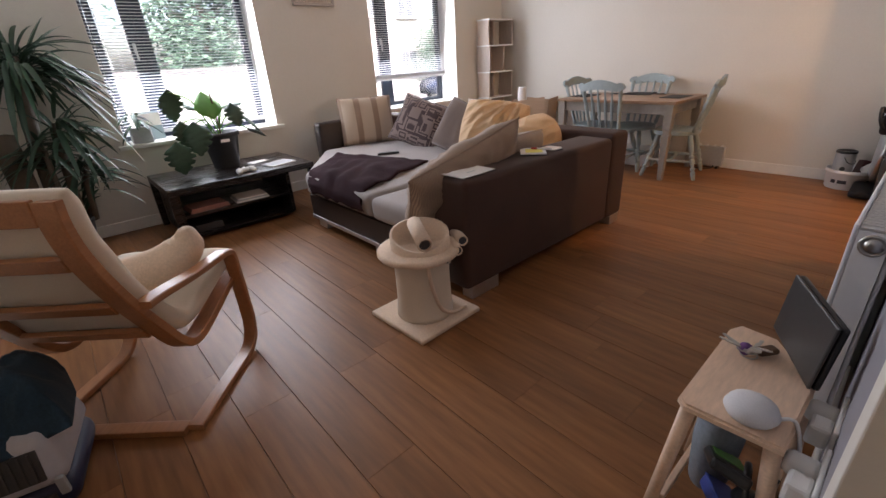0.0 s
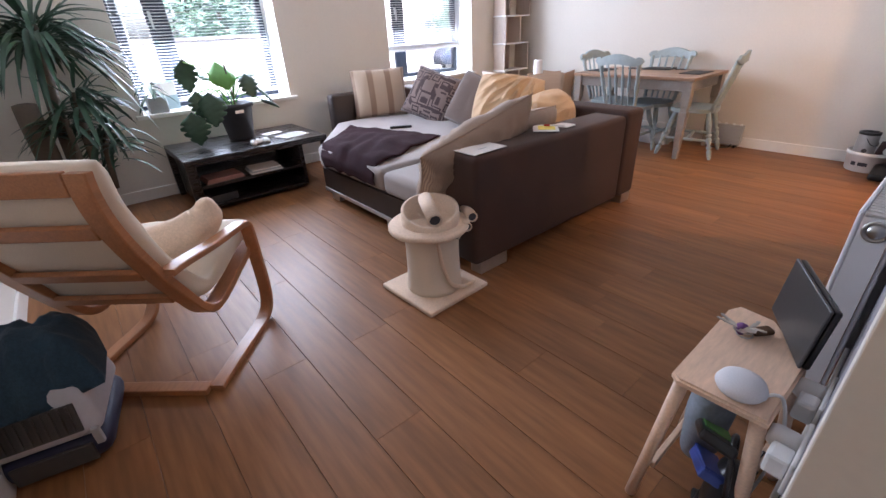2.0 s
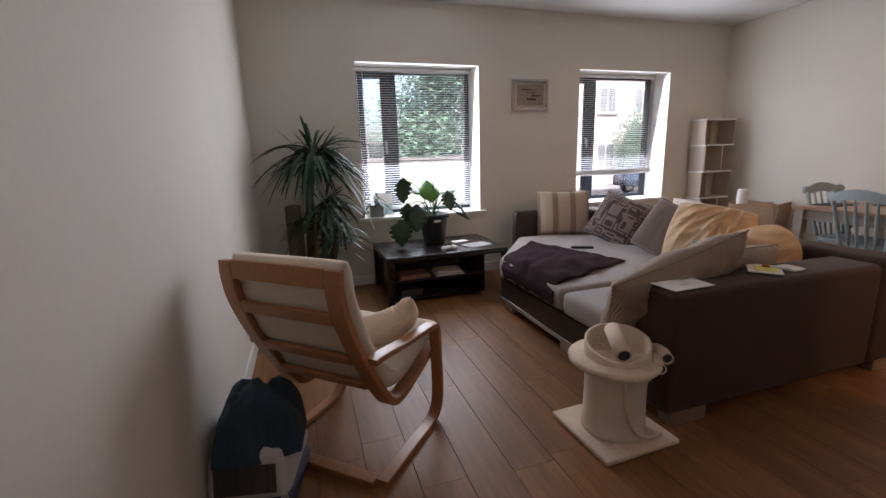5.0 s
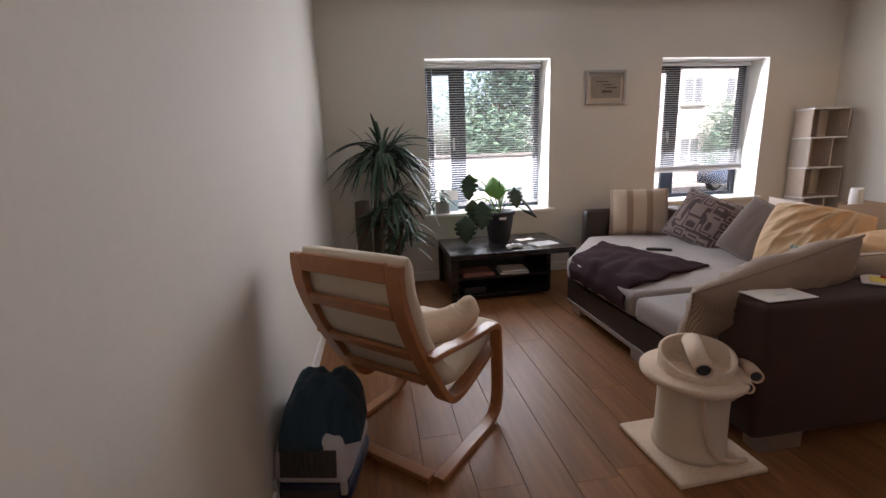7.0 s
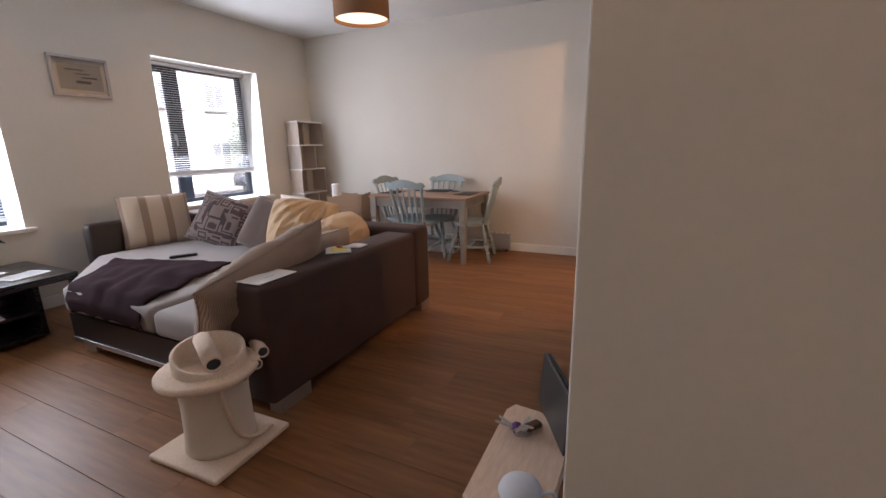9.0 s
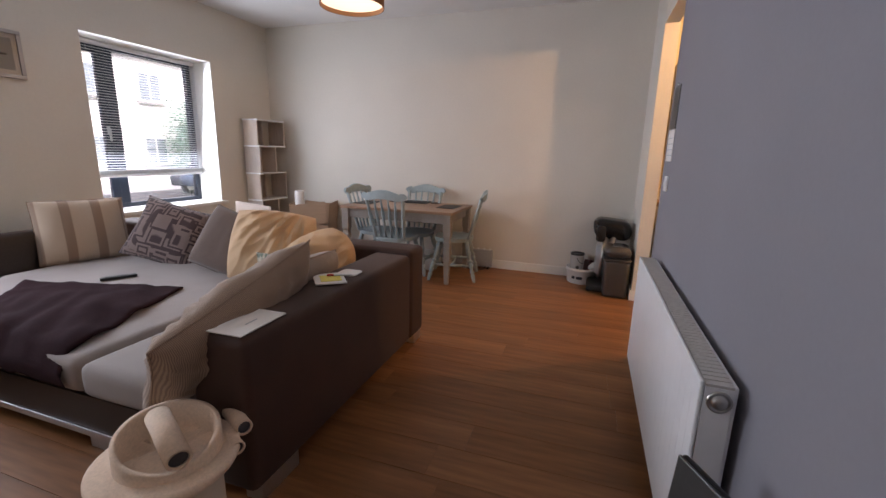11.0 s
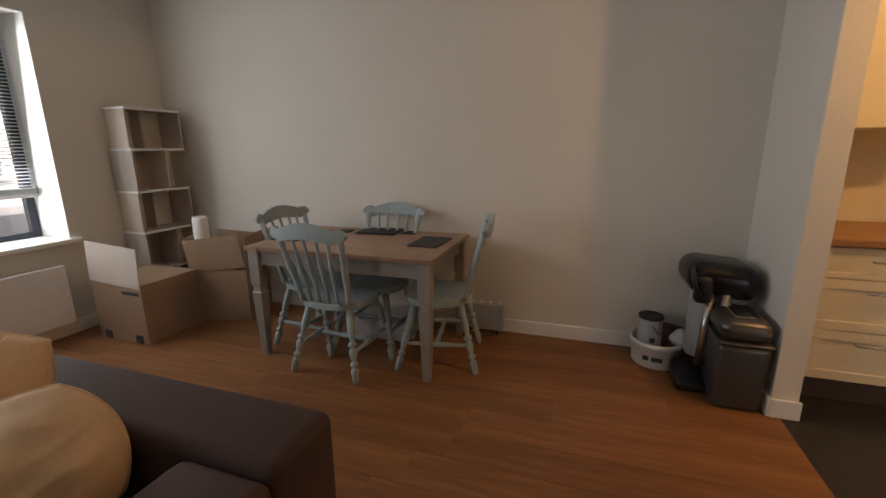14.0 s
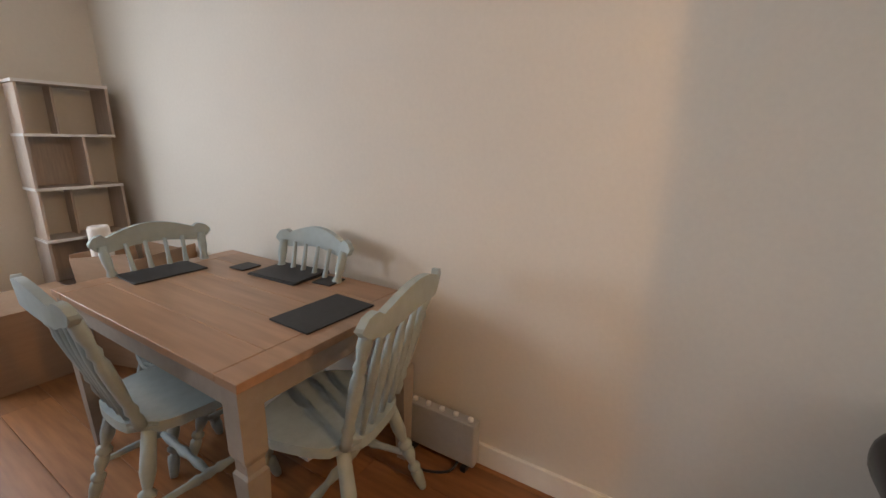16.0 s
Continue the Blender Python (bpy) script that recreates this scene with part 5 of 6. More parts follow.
lp = thing("closed_laptop", pose(1.465, 0.405, 0.498), "closed black laptop standing on edge on the stool", "laptop")
part("case", box(-0.13, 0.13, -0.016, 0.0, 0, 0.17, 0.006, m=pose(0, 0, 0, 0, 0, 27) @ pose(0, 0, 0, 5, 0, 0)), M_BLACK, lp)
part("screen_lid", box(-0.13, 0.13, 0.001, 0.009, 0, 0.17, 0.004, m=pose(0, 0, 0, 0, 0, 27) @ pose(0, 0, 0, 5, 0, 0)), M_DGREY, lp, "dark lid")
sk = thing("smart_speaker", pose(1.175, 0.42, 0.498), "white fabric puck smart speaker on the stool", "speaker")
part("dome", lathe([(0.035, 0), (0.047, 0.006), (0.052, 0.016), (0.046, 0.030), (0.028, 0.038), (0.004, 0.041)], 28), mat("pale_grey_knit", (0.66, 0.66, 0.68), 0.9, grain=0.06, scale=300, bump=0.2, bump_scale=500), sk, "pale knit dome", True)
part("cable", tube(spline([(0.01, -0.045, 0.012), (0.03, -0.075, 0.005), (0.02, -0.10, -0.10), (0.06, -0.09, -0.30), (0.0, -0.07, -0.40)], 7), 0.004, 6), M_WHITE, sk, "white cable", True)
ky = thing("key_bunch", pose(1.39, 0.48, 0.498), "bunch of keys with a purple and brown fob", "keys")
part("ring", tube([(0.018 * math.cos(a), 0.018 * math.sin(a), 0.006) for a in [2 * math.pi * i / 20 for i in range(21)]], 0.0018, 5), M_STEEL, ky)
rnd = random.Random(8)
for i in range(5):
    a = 60 * i + rnd.uniform(-15, 15)
    k_ = part("key", flat([(0.018, -0.004), (0.070, -0.004), (0.074, 0.0), (0.066, 0.005), (0.060, 0.002), (0.054, 0.006), (0.02, 0.005)], 0.003, m=pose(0, 0, 0.006 + 0.006 * i, 0, -6 - 5 * i, a)), M_STEEL, ky)
    part("bow", lathe([(0.013, 0), (0.013, 0.003)], 12, None, pose(0, 0, 0.006 + 0.006 * i, 0, 0, a) @ pose(0.016, 0, 0)), M_STEEL, k_)
part("fob", box(0.0, 0.055, -0.016, 0.012, 0.004, 0.020, 0.006, m=pose(0.015, -0.01, 0, 0, 0, -35)), mat("brown_leather_fob", (0.09, 0.045, 0.02), 0.6, grain=0.2), ky, "brown leather fob")
part("tassel", lathe([(0.008, 0), (0.016, 0.012), (0.013, 0.026), (0.004, 0.032)], 12, None, pose(0.0, 0.010, 0.004)), mat("purple_felt", (0.18, 0.08, 0.24), 0.9, grain=0.2), ky, "purple pompom", True)

# clutter under the stool
gb = thing("storage_basket", pose(1.30, 0.48, 0.152), "grey felt bag hung under the stool", "bag")
part("bag", lathe([(0.055, 0), (0.085, 0.02), (0.10, 0.15), (0.09, 0.24), (0.08, 0.235), (0.09, 0.15)], 24, None, Matrix.Diagonal((1.0, 0.55, 1.0, 1.0))), mat("grey_blue_felt", (0.22, 0.25, 0.29), 0.95, grain=0.12, scale=90, bump=0.2), gb, "", True)
sd = thing("stud_finder", pose(1.18, 0.435, 0.33, 20, 30, 20), "green and black handheld device", "device")
part("body", box(-0.075, 0.075, -0.042, 0.042, -0.014, 0.014, 0.008), M_BLACK, sd)
part("screen", box(-0.03, 0.065, -0.034, 0.034, 0.014, 0.016, 0.001), M_GREEN, sd, "green screen")
bl = thing("blue_case", pose(1.16, 0.425, 0.24, 25, 20, 30), "small blue plastic case under the stool", "case")
part("body", box(-0.055, 0.055, -0.03, 0.03, -0.015, 0.015, 0.006), M_BLUE, bl)
part("lid", box(-0.055, 0.055, -0.031, 0.031, 0.015, 0.02, 0.003), M_BLUE, bl)
sh = thing("shoes", pose(1.165, 0.385, 0.0, 0, 0, 15), "black leather shoe on the floor under the stool", "shoe")
b = lathe([(0.02, 0), (0.045, 0.01), (0.05, 0.04), (0.045, 0.075), (0.02, 0.09)], 20, None, Matrix.Diagonal((2.4, 0.9, 1, 1)))
for v in b.verts:
    if v.co.x < -0.02:
        v.co.z *= 1.35
part("upper", b, M_BLACK, sh, "glossy black leather upper", True)
part("sole", box(-0.12, 0.12, -0.042, 0.042, 0, 0.014, 0.006), M_BLACK, sh)
bag_ = thing("handbag", pose(1.175, 0.375, 0.09, 0, 0, 10), "small crumpled black bag hanging under the stool", "bag")
b = lathe([(0.03, 0), (0.075, 0.03), (0.085, 0.09), (0.06, 0.16), (0.015, 0.19)], 22)
for v in b.verts:
    v.co += 0.016 * noise.noise_vector(v.co * 14)
    v.co.y *= 0.6
part("bag", b, M_BLACK, bag_, "black leatherette", True)
part("strap", tube(spline([(-0.05, 0, 0.12), (-0.07, 0.01, 0.22), (0.0, 0.02, 0.27), (0.06, 0.01, 0.21), (0.05, 0, 0.12)], 6), 0.007, 6), M_BLACK, bag_, "black strap", True)
for i, (dx, dy) in enumerate(((0, 0), (0.02, 0.03), (-0.03, 0.02))):
    cb = thing("power_cable", pose(1.07 + 0.05 * i, 0.355 + dy * 0.3, 0.006), "loose %s power cable on the floor" % ("black", "white", "black")[i], "cable")
    part("cable", tube(spline([(0.10 + dx, -0.02, 0.30), (0.06, 0.02, 0.12), (0.0 + dx, 0.05, 0.0), (-0.04, 0.01 + dy, 0.0), (0.0, -0.03, 0.0), (0.05, 0.02, 0.002), (0.02, 0.05, 0.012)], 7), 0.004, 6), (M_BLACK, M_WHITE, M_BLACK)[i], cb, "", True)
for i, x in enumerate((1.13, 1.33)):
    so = thing("wall_socket", pose(x, 0.2807, 0.44), "white double wall socket with plugs", "socket", "wall sockets")
    part("plate", box(-0.073, 0.073, 0, 0.009, -0.043, 0.043, 0.003), M_WHITE, so)
    part("plug", box(-0.055, -0.005, 0.009, 0.05, -0.03, 0.025, 0.008), M_WHITE, so, "white plug")
    part("adapter", lathe([(0.024, 0), (0.026, 0.01), (0.026, 0.045), (0.020, 0.055)], 18, None, along((0.035, 0.009, 0), (0.035, 0.065, 0))), M_WHITE, so, "round white adapter", True)

# calendar and light switch on the grey wall
ca = thing("wall_calendar", pose(3.43, 0.281, 1.487), "hanging wall calendar, dark photo above white page", "calendar")
part("photo_page", box(-0.092, 0.092, 0, 0.003, 0.0, 0.235), M_PHOTO, ca, "dark photo page")
part("date_page", box(-0.092, 0.092, 0, 0.003, -0.178, -0.001), M_PAPER, ca, "white date page")
for i in range(4):
    part("date_row", box(-0.08, 0.08, 0.003, 0.0034, -0.05 - 0.032 * i, -0.046 - 0.032 * i), M_GREY, ca)
part("binding", tube([(-0.092, 0.004, 0.0), (0.092, 0.004, 0.0)], 0.003, 6), M_STEEL, ca, "wire binding")
part("pin", lathe([(0.004, 0), (0.006, 0.008)], 8, None, along((0, 0.0, 0.25), (0, 0.012, 0.25))), M_WHITE, ca, "white hook")
lsw = thing("light_switch", pose(3.385, 0.2808, 1.182), "white double light switch on the grey wall", "light switch")
part("plate", box(-0.043, 0.043, 0, 0.009, -0.043, 0.043, 0.003), M_WHITE, lsw)
for s in (-1, 1):
    part("rocker", box(s * 0.018 - 0.010, s * 0.018 + 0.010, 0.009, 0.013, -0.016, 0.016, 0.002), M_WHITE, lsw, "white rocker")

# ---- bin, cleaner, tub ----
bn = thing("waste_bin", pose(4.972, 0.383, 0), "gunmetal plastic swing-top bin beside the wall stub", "bin")
b = box(-0.165, 0.165, -0.12, 0.12, 0, 0.37, 0.035, 4)
for v in b.verts:
    f = v.co.z / 0.37
    v.co.x *= 0.90 + 0.10 * f
    v.co.y *= 0.90 + 0.10 * f
part("body", b, M_GUNMETAL, bn, "tapered dark grey body", True)
part("rim", box(-0.169, 0.169, -0.124, 0.124, 0.367, 0.382, 0.007, 3), M_GUNMETAL, bn, "", True)
b = box(-0.163, 0.163, -0.119, 0.119, 0.382, 0.495, 0.07, 6)
part("swing_lid", b, M_GUNMETAL, bn, "domed lid", True)
part("flap_edge", box(-0.09, 0.09, -0.045, 0.045, 0.493, 0.499, 0.003), M_STEEL, bn, "silver lid edge")
M_SATIN = mat("satin_black_plastic", (0.008, 0.008, 0.009), 0.24, spec=0.35, grain=0.1, scale=60, blotch=0.1)
vc = thing("upright_vacuum", pose(5.20, 0.44, 0, 0, 0, 0), "black and silver upright vacuum cleaner against the wall", "vacuum cleaner")
b = box(-0.17, 0.22, -0.18, 0.18, 0.51, 0.70, 0.085, 6)
for v in b.verts:
    v.co.z += 0.012 * (v.co.y / 0.15) + 0.02 * math.cos(v.co.x * 8)
part("head", b, M_SATIN, vc, "rounded glossy black head", True)
b = box(-0.19, -0.11, 0.06, 0.15, 0.50, 0.66, 0.03, 4)
part("nozzle", b, M_BLACK, vc, "black nozzle", True)
part("handle_loop", tube(spline([(-0.12, 0.13, 0.66), (-0.17, 0.17, 0.70), (-0.20, 0.16, 0.62), (-0.19, 0.13, 0.55)], 6), 0.012, 8), M_BLACK, vc, "", True)
part("dust_tank", lathe([(0.07, 0.14), (0.085, 0.16), (0.085, 0.50), (0.07, 0.56)], 24, None, pose(-0.02, 0.05, 0)), M_GREY, vc, "cloudy grey dust tank", True)
part("silver_tube", rod((-0.165, 0.02, 0.13), (-0.125, -0.02, 0.60), 0.030, 0.030, 16), M_STEEL, vc, "silver tube", True)
part("silver_tube", rod((-0.175, 0.09, 0.14), (-0.135, 0.06, 0.55), 0.020, 0.020, 14), M_STEEL, vc, "silver tube", True)
b = box(-0.25, -0.02, -0.02, 0.20, 0.0, 0.10, 0.03, 4)
for v in b.verts:
    if v.co.x < -0.13:
        v.co.z *= 0.55
part("floor_head", b, M_BLACK, vc, "black floor head", True)
part("trim", box(-0.20, -0.12, 0.0, 0.03, 0.14, 0.16, 0.005, m=pose(0, 0, 0, 0, 18, 20)), M_GREEN, vc, "green plastic lever")
tu = thing("plaster_tub", pose(5.30, 0.70, 0), "white plastic tub with dark label marks", "tub")
part("tub", lathe([(0.135, 0), (0.142, 0.01), (0.150, 0.13), (0.158, 0.135), (0.158, 0.165), (0.148, 0.165), (0.140, 0.02)], 32, caps=False), M_WHITE, tu, "white plastic tub", True)
part("bottom", lathe([(0.136, 0.001), (0.136, 0.012)], 28), M_WHITE, tu)
for a, w in ((175, 24), (215, 18), (250, 26), (150, 14)):
    b = bmesh.new()
    for k in range(5):
        t = radians(a - w / 2 + w * k / 4)
        for z in (0.055, 0.085):
            r_ = 0.1435 + 0.062 * z + 0.0012
            b.verts.new((r_ * math.cos(t), r_ * math.sin(t), z))
    b.verts.ensure_lookup_table()
    for k in range(4):
        b.faces.new([b.verts[j] for j in (2 * k, 2 * k + 2, 2 * k + 3, 2 * k + 1)])
    part("label_mark", b, M_INK, tu, "dark label bar")
pc = thing("paint_can", pose(5.275, 0.75, 0.013, 0, 0, 0), "dented steel paint can with a dark rim", "paint can")
part("can", lathe([(0.068, 0), (0.070, 0.005), (0.070, 0.28), (0.068, 0.285)], 28), M_GREY, pc, "grey metal can", True)
part("rim", lathe([(0.064, 0.285), (0.073, 0.287), (0.073, 0.305), (0.066, 0.307), (0.060, 0.295)], 28), M_BLACK, pc, "dark rim", True)
part("bail_handle", tube(spline([(-0.07, 0.0, 0.26), (-0.08, -0.03, 0.22), (-0.05, -0.062, 0.205), (0.03, -0.07, 0.215), (0.07, 0.0, 0.26)], 6), 0.003, 6), M_BLACK, pc, "black wire handle", True)
part("label_disc", lathe([(0.018, 0), (0.018, 0.002)], 16, None, along((-0.069, -0.008, 0.16), (-0.075, -0.009, 0.16))), M_DGREY, pc, "dark round label")
rc = thing("paint_tray_box", pose(5.345, 0.63, 0.05, 15, 10, 25), "dark red box and white rag in the tub", "box")
part("box", box(-0.06, 0.06, -0.05, 0.05, 0.0, 0.18, 0.004), mat("dark_red_card", (0.10, 0.03, 0.03), 0.6, grain=0.1), rc)
b = lathe([(0.02, 0.06), (0.055, 0.08), (0.06, 0.12), (0.03, 0.16), (0.005, 0.17)], 18, None, pose(-0.075, -0.01, 0))
for v in b.verts:
    v.co += 0.015 * noise.noise_vector(v.co * 20)
part("rag", b, M_PAPER, rc, "crumpled white rag", True)

# ---- kitchen ----
def shaker(parent, name, w, h, m, handle, label=""):
    """A shaker door or drawer front in the yz plane, facing -x: a frame round a sunken panel."""
    f = 0.05 if h > 0.2 else 0.03
    ob = part(name, box(-0.012, -0.001, f, w - f, f, h - f), M_CABINET, parent, label or "cream shaker front")
    ob.matrix_basis = m
    for y0, y1, z0, z1 in ((0, w, 0, f), (0, w, h - f, h), (0, f, f, h - f), (w - f, w, f, h - f)):
        part("rail", box(-0.020, 0.0, y0, y1, z0, z1, 0.002, 1), M_CABINET, ob)
    (y0, z0), (y1, z1) = handle
    hb_ = tube([(-0.020, y0, z0), (-0.045, y0, z0), (-0.048, (y0 + y1) / 2, (z0 + z1) / 2), (-0.045, y1, z1), (-0.020, y1, z1)], 0.006, 8)
    part("handle", hb_, M_STEEL, ob, "brushed steel bar handle", True)


ku = thing("drawer_unit", pose(5.06, -0.53, 0), "cream shaker kitchen drawer unit", "kitchen cabinet", "kitchen cabinets")
part("carcass", box(0, 0.60, 0, 0.575, 0.14, 0.855, 0.002), M_CABINET, ku, "cream carcass")
part("plinth", box(0.05, 0.55, 0.0, 0.575, 0.0, 0.139), mat("brown_plinth", (0.10, 0.065, 0.045), 0.5, grain=0.1), ku, "dark plinth")
for z, h in ((0.145, 0.27), (0.42, 0.27), (0.695, 0.155)):
    shaker(ku, "drawer", 0.565, h, pose(0, 0.005, z), ((0.20, h * 0.78), (0.37, h * 0.78)) if h > 0.2 else ((0.20, h * 0.6), (0.37, h * 0.6)))
ov = thing("oven", pose(5.06, -1.135, 0), "black glass built-in oven", "oven")
part("body", box(0, 0.60, 0, 0.60, 0.14, 0.855, 0.003), M_BLACK, ov)
part("door_glass", box(-0.018, -0.001, 0.01, 0.59, 0.20, 0.70, 0.004), M_BLACK, ov, "black glass door")
part("control_panel", box(-0.018, -0.001, 0.01, 0.59, 0.71, 0.85, 0.003), M_STEEL, ov, "steel control panel")
part("handle", tube([(-0.018, 0.06, 0.66), (-0.05, 0.06, 0.66), (-0.05, 0.54, 0.66), (-0.018, 0.54, 0.66)], 0.008, 8), M_STEEL, ov, "steel handle")
part("lower_panel", box(-0.018, -0.001, 0.01, 0.59, 0.145, 0.195, 0.002), M_CABINET, ov, "cream filler panel")
wt = thing("worktop", pose(5.02, -2.19, 0.857), "oak-coloured laminate kitchen worktop", "worktop")
part("top", box(0, 0.655, 0, 2.235, 0, 0.038, 0.006), M_OAKTOP, wt)
part("upstand", box(0.64, 0.656, 0, 2.235, 0.039, 0.14, 0.003), M_CABINET, wt, "cream upstand")
hb2 = thing("gas_hob", pose(5.33, -0.85, 0.896), "black gas hob on the worktop", "hob")
part("plate", box(-0.24, 0.24, -0.28, 0.28, 0, 0.012, 0.004), M_STEEL, hb2, "steel plate")
for sx in (-1, 1):
    for sy in (-1, 1):
        part("burner", lathe([(0.045, 0.012), (0.045, 0.022), (0.03, 0.028)], 18, None, pose(sx * 0.12, sy * 0.14, 0)), M_BLACK, hb2, "", True)
        for a in (0, 90):
            part("grate", box(-0.10, 0.10, -0.006, 0.006, 0.030, 0.042, 0.003, m=pose(sx * 0.12, sy * 0.14, 0, 0, 0, a + 45)), M_BLACK, hb2)
        part("grate_ring", tube([(sx * 0.12 + 0.10 * math.cos(t), sy * 0.14 + 0.10 * math.sin(t), 0.024) for t in [math.pi * k / 8 for k in range(17)]], 0.006, 6), M_BLACK, hb2)
wc = thing("wall_cabinet", pose(5.34, -0.50, 1.42), "cream shaker kitchen wall cabinet", "kitchen cabinet", "kitchen cabinets")
part("carcass", box(0, 0.33, 0, 0.505, 0, 0.80, 0.002), M_CABINET, wc, "cream carcass")
shaker(wc, "door", 0.50, 0.79, pose(0, 0.002, 0.005), ((0.04, 0.05), (0.04, 0.21)))
hd = thing("cooker_hood", pose(5.42, -1.10, 1.80), "steel and glass cooker hood above the hob", "cooker hood")
part("canopy", flat([(0.0, 0.0), (0.25, -0.02), (0.25, 0.62), (0.0, 0.60), (-0.06, 0.45), (-0.06, 0.15)], 0.02, bevel=0.004), M_STEEL, hd, "curved canopy")
part("body", box(0.02, 0.25, 0.10, 0.50, 0.021, 0.10, 0.01), M_STEEL, hd)
part("chimney", box(0.07, 0.25, 0.18, 0.42, 0.101, 0.95, 0.004), M_STEEL, hd, "steel chimney")
kl = thing("kitchen_ceiling_lamp", pose(4.195, -0.70, 2.745), "small warm kitchen ceiling lamp", "ceiling lamp")
part("base", lathe([(0.07, 0.06), (0.075, 0.075), (0.07, 0.08)], 24), M_WHITE, kl, "", True)
hl = thing("hall_ceiling_lamp", pose(0.27, -0.25, 2.745), "plain white hall ceiling lamp base", "ceiling lamp")
part("base", lathe([(0.07, 0.06), (0.075, 0.075), (0.07, 0.08)], 24), M_WHITE, hl, "", True)

# ---- outdoors ----
M_ROAD = mat("asphalt", (0.05, 0.05, 0.052), 0.9, grain=0.15, scale=30, blotch=0.1, blotch_scale=0.5)
M_PAVE = mat("grey_concrete_paving", (0.24, 0.24, 0.235), 0.9, grain=0.1, scale=10, blotch=0.1, blotch_scale=0.6)
M_RENDER = mat("pale_render", (0.62, 0.61, 0.59), 0.85, grain=0.05, scale=10, blotch=0.06, blotch_scale=0.5)
M_BRICK = mat("pale_pink_brick", (0.34, 0.23, 0.19), 0.85, grain=0.12, scale=14, blotch=0.08, blotch_scale=1.0)
M_ROOF = mat("grey_slate_roof", (0.13, 0.13, 0.14), 0.8, grain=0.15, scale=8, blotch=0.1)
# Glass made paler: the sky's reflection is put into its colour.
M_SKYGLASS = mat("sky_toned_window_glass", (0.20, 0.23, 0.26), 0.15, grain=0.05)
structure("ground", box(-150, 150, 5.35, 300, -0.75, -0.45), M_PAVE, "pale concrete paving outside", "ground")
structure("road", box(-150, 150, 12.2, 17.2, -0.449, -0.44), M_ROAD, "asphalt street", "road")
kb = structure("pavement_kerb", box(-150, 150, 12.05, 12.2, -0.45, -0.35, 0.01), M_PAVE, "concrete kerb", "kerb")
wl = structure("garden_wall", box(-6, 6.3, 9.6, 9.8, -0.45, 1.25, 0.01), M_RENDER, "pale rendered garden wall", "wall")
structure("garden_wall_coping", box(-6, 6.35, 9.55, 9.85, 1.25, 1.32, 0.01), M_PAVE, "concrete wall coping", "wall")


def house(m, w, d, h, material, label, cols, rows):
    ob = thing("house", m, label, "house", "houses across the street")
    part("wall", box(0, w, 0, d, 0, h), material, ob)
    b = bmesh.new()
    vs = [b.verts.new(p) for p in ((-0.3, -0.3, h), (w + 0.3, -0.3, h), (w + 0.3, d + 0.3, h), (-0.3, d + 0.3, h), (-0.3, d / 2, h + d * 0.35), (w + 0.3, d / 2, h + d * 0.35))]
    for f in ((0, 1, 5, 4), (2, 3, 4, 5), (0, 4, 3), (1, 2, 5), (0, 3, 2, 1)):
        b.faces.new([vs[k] for k in f])
    part("roof", b, M_ROOF, ob, "grey slate roof")
    for r_ in range(rows):
        for c in range(cols):
            x, z = w * (c + 0.5) / cols, 0.9 + r_ * 2.8
            wi = part("window", box(x - 0.55, x + 0.55, -0.06, 0.0, z, z + 1.3), M_WHITE, ob, "white window frame")
            for s in (-1, 1):
                part("pane", box(x + s * 0.26 - 0.22, x + s * 0.26 + 0.22, -0.07, -0.06, z + 0.08, z + 1.22), M_SKYGLASS, wi)
            part("sill", box(x - 0.65, x + 0.65, -0.14, -0.001, z - 0.08, z), M_PAVE, wi)
    return ob


house(pose(10.0, 20.0, -0.45), 9.0, 7.0, 5.6, M_RENDER, "pale rendered two-storey house with white windows", 4, 2)
house(pose(20.0, 20.5, -0.45), 10.0, 7.0, 5.6, M_BRICK, "pale pink brick two-storey house", 4, 2)
house(pose(-6.5, 19.0, -0.45), 8.5, 7.0, 5.8, M_RENDER, "white rendered house behind the garden wall", 3, 2)
house(pose(31.5, 20.0, -0.45), 10.0, 7.0, 5.6, M_RENDER, "pale rendered end house", 4, 2)


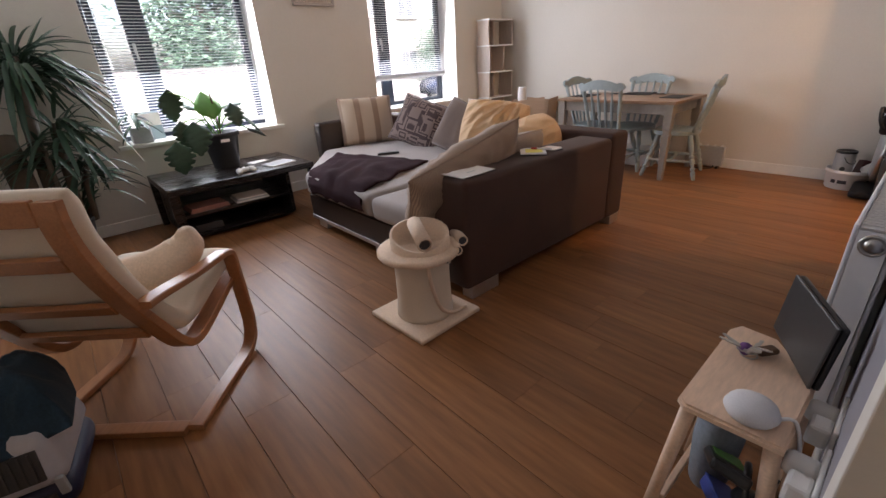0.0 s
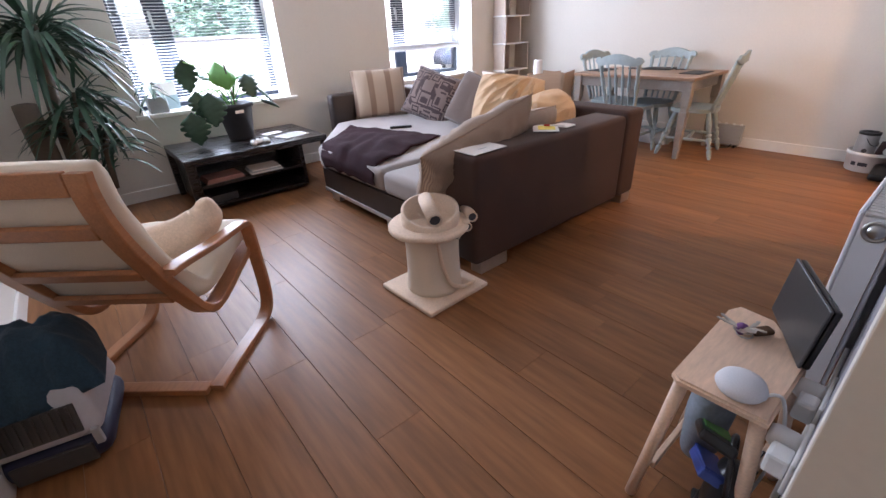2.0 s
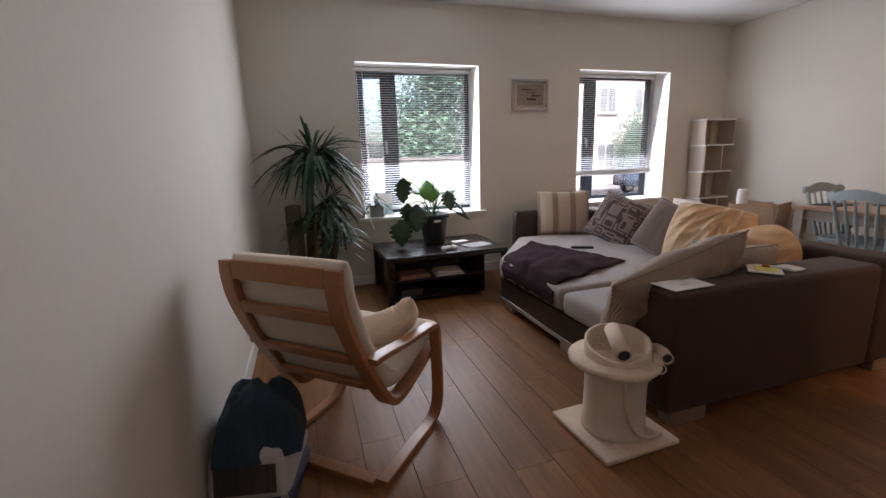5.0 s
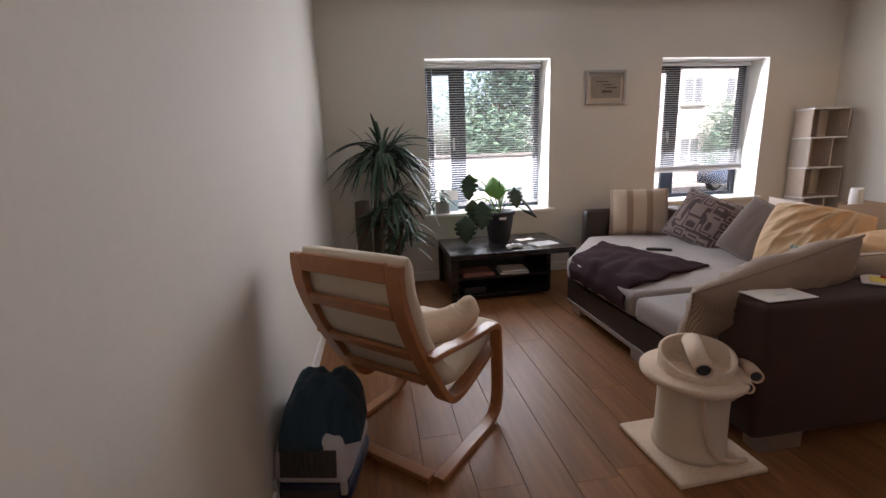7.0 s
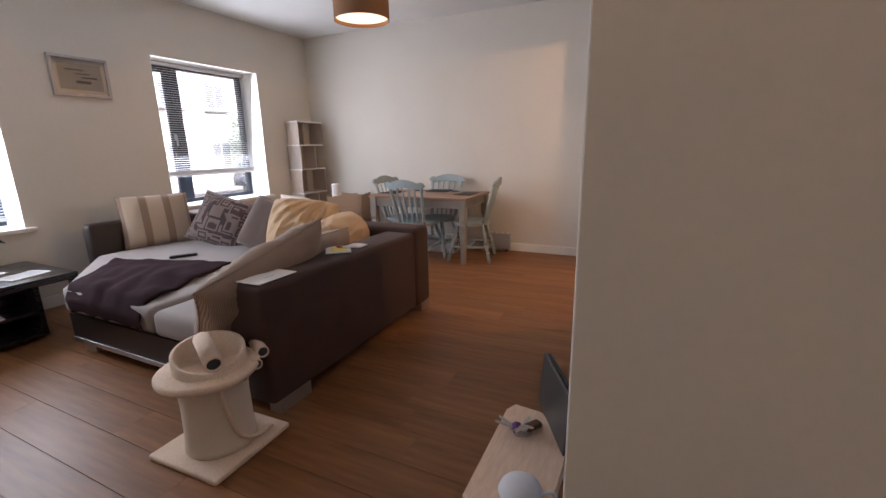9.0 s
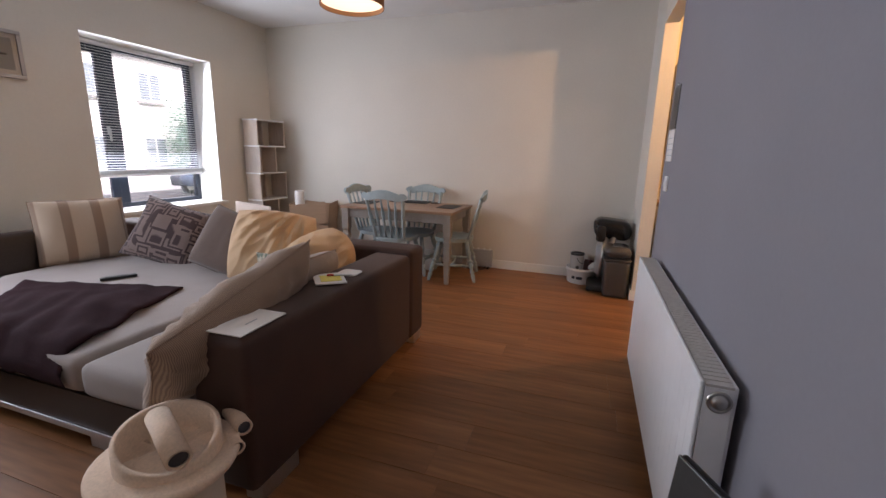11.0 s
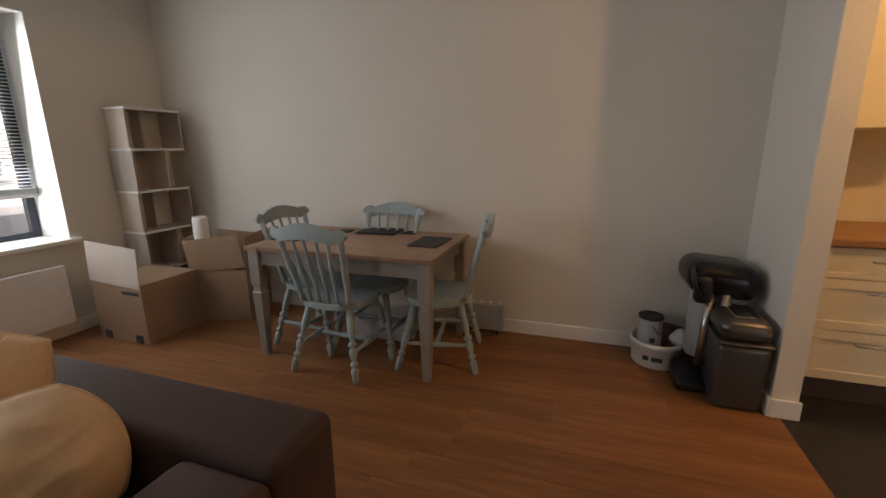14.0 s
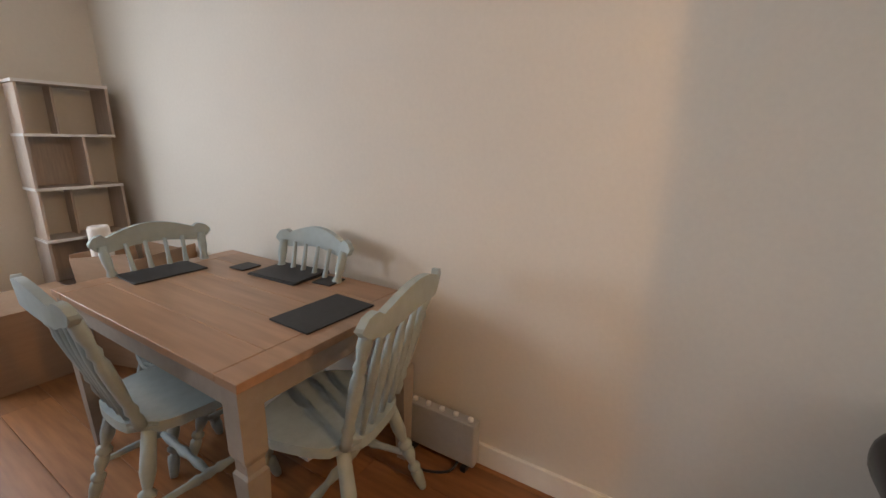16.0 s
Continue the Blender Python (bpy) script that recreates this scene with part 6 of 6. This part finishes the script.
def tree(m, height, spread, seed, label, leaves):
    rnd_ = random.Random(seed)
    ob = thing("tree", m, label, "tree", "street trees")
    b = lathe([(0.17, 0), (0.13, height * 0.25), (0.09, height * 0.55), (0.03, height * 0.9)], 12)
    tips = []
    for i in range(16):
        a, z = rnd_.uniform(0, 6.28), rnd_.uniform(0.25, 0.85) * height
        q = Vector((math.cos(a) * spread * rnd_.uniform(0.4, 0.85), math.sin(a) * spread * rnd_.uniform(0.4, 0.85), z + rnd_.uniform(0.2, 0.8)))
        rod((0, 0, z), q, 0.045, 0.012, 7, bm=b)
        tips.append(q)
    part("trunk", b, M_STEM, ob, "grey-brown trunk and limbs")
    verts, faces = [], []
    for i in range(leaves):
        c = rnd_.choice(tips) * rnd_.uniform(0.75, 1.1) + Vector((rnd_.gauss(0, 0.38), rnd_.gauss(0, 0.38), rnd_.gauss(0, 0.42)))
        s = rnd_.uniform(0.05, 0.11)
        u = Vector((rnd_.gauss(0, 1), rnd_.gauss(0, 1), rnd_.gauss(0, 0.6))).normalized()
        v = u.orthogonal().normalized()
        k = len(verts)
        verts += [c - u * s, c + v * s * 0.55, c + u * s, c - v * s * 0.55]
        faces.append((k, k + 1, k + 2, k + 3))
    me = bpy.data.meshes.new("crown")
    me.from_pydata(verts, [], faces)
    me.materials.append(M_TREELEAF)
    cr_ = new("crown", me)
    cr_.parent = ob
    return ob


M_TREELEAF = mat("fresh_green_leaf", (0.095, 0.175, 0.12), 0.5, grain=0.1, scale=3, island=0.4)
tree(pose(3.75, 12.6, -0.45), 5.4, 1.35, 3, "leafy green tree behind the garden wall", 9000)
tree(pose(16.4, 18.4, -0.45), 3.4, 1.0, 9, "small leafy street tree in front of a house", 4000)


def parked_car(m, paint, label):
    ob = thing("parked_car", m, label, "car")
    side = [(-2.05, 0.35), (-2.1, 0.65), (-1.95, 0.85), (-1.25, 0.95), (-0.65, 1.38), (0.75, 1.42), (1.35, 1.0), (2.0, 0.88), (2.1, 0.6), (2.05, 0.35)]
    b = flat(side, 1.68, bevel=0.06, m=pose(0, 0.84, 0, 90, 0, 0))
    part("body", b, paint, ob, "painted body", True)
    part("windscreen", box(-1.2, 1.25, -0.70, 0.70, 0.98, 1.30, 0.03), M_SKYGLASS, ob, "dark glass")
    for s in (-1, 1):
        part("side_window", flat([(-1.1, 0.97), (-0.62, 1.30), (0.70, 1.33), (1.15, 1.0)], 0.01, m=pose(0, s * 0.845 + 0.005, 0, 90, 0, 0)), M_SKYGLASS, ob, "dark side window")
        for x in (-1.3, 1.3):
            wh = part("wheel", lathe([(0.30, -0.1), (0.32, -0.07), (0.32, 0.07), (0.30, 0.1)], 22, None, pose(x, s * 0.78, 0.32, 90, 0, 0)), M_BLACK, ob, "black tyre", True)
            part("rim", lathe([(0.2, -0.105), (0.2, 0.105)], 18, None, pose(x, s * 0.78, 0.32, 90, 0, 0)), M_STEEL, wh, "steel rim")
    return ob


parked_car(pose(14.5, 14.6, -0.44, 0, 0, 2), mat("dark_blue_car_paint", (0.03, 0.045, 0.08), 0.25, grain=0.03), "dark blue parked car on the street")
parked_car(pose(20.5, 14.7, -0.44, 0, 0, 1), mat("silver_car_paint", (0.42, 0.43, 0.45), 0.3, 0.5, grain=0.03), "silver parked car on the street")

# ---- laminate boards ----
boards = thing("floor", pose(0, 0, 0), "brown oak-look laminate boards with dark joints", "floor", kind="structure")
rnd = random.Random(4)
bw = 0.199
board_mesh = {}


def board(x0, x1, y0, y1):
    w, n = x1 - x0, y1 - y0
    key = (round(w, 3), round(n, 3))
    if key not in board_mesh:
        b = bmesh.new()
        e, h = 0.0014, 0.009
        low = [b.verts.new(p) for p in ((0, 0, -h), (w, 0, -h), (w, n, -h), (0, n, -h))]
        mid = [b.verts.new(p) for p in ((0, 0, -e), (w, 0, -e), (w, n, -e), (0, n, -e))]
        top = [b.verts.new(p) for p in ((e, 0.0004, 0), (w - e, 0.0004, 0), (w - e, n - 0.0004, 0), (e, n - 0.0004, 0))]
        for p, q in ((low, mid), (mid, top)):
            for i in range(4):
                b.faces.new((p[i], p[(i + 1) % 4], q[(i + 1) % 4], q[i]))
        b.faces.new(top)
        me = bpy.data.meshes.new("board")
        b.to_mesh(me)
        b.free()
        me.materials.append(M_PLANK)
        board_mesh[key] = me
    ob = new("board", board_mesh[key])
    ob.parent = boards
    ob.matrix_basis = pose(x0, y0, 0)


x = -0.139 - 2 * bw
while x < X1:
    a, b_ = max(x, X0), min(x + bw, X1)
    low = -1.5 if b_ <= 0.87 else 0.187
    y = low - rnd.uniform(0.1, 1.2)
    while y < Y1:
        c, d = max(y, low), min(y + 1.285, Y1)
        if d - c > 0.01 and b_ - a > 0.01:
            board(a + 0.0006, b_ - 0.0006, c + 0.0002, d - 0.0002)
        y += 1.285
    x += bw
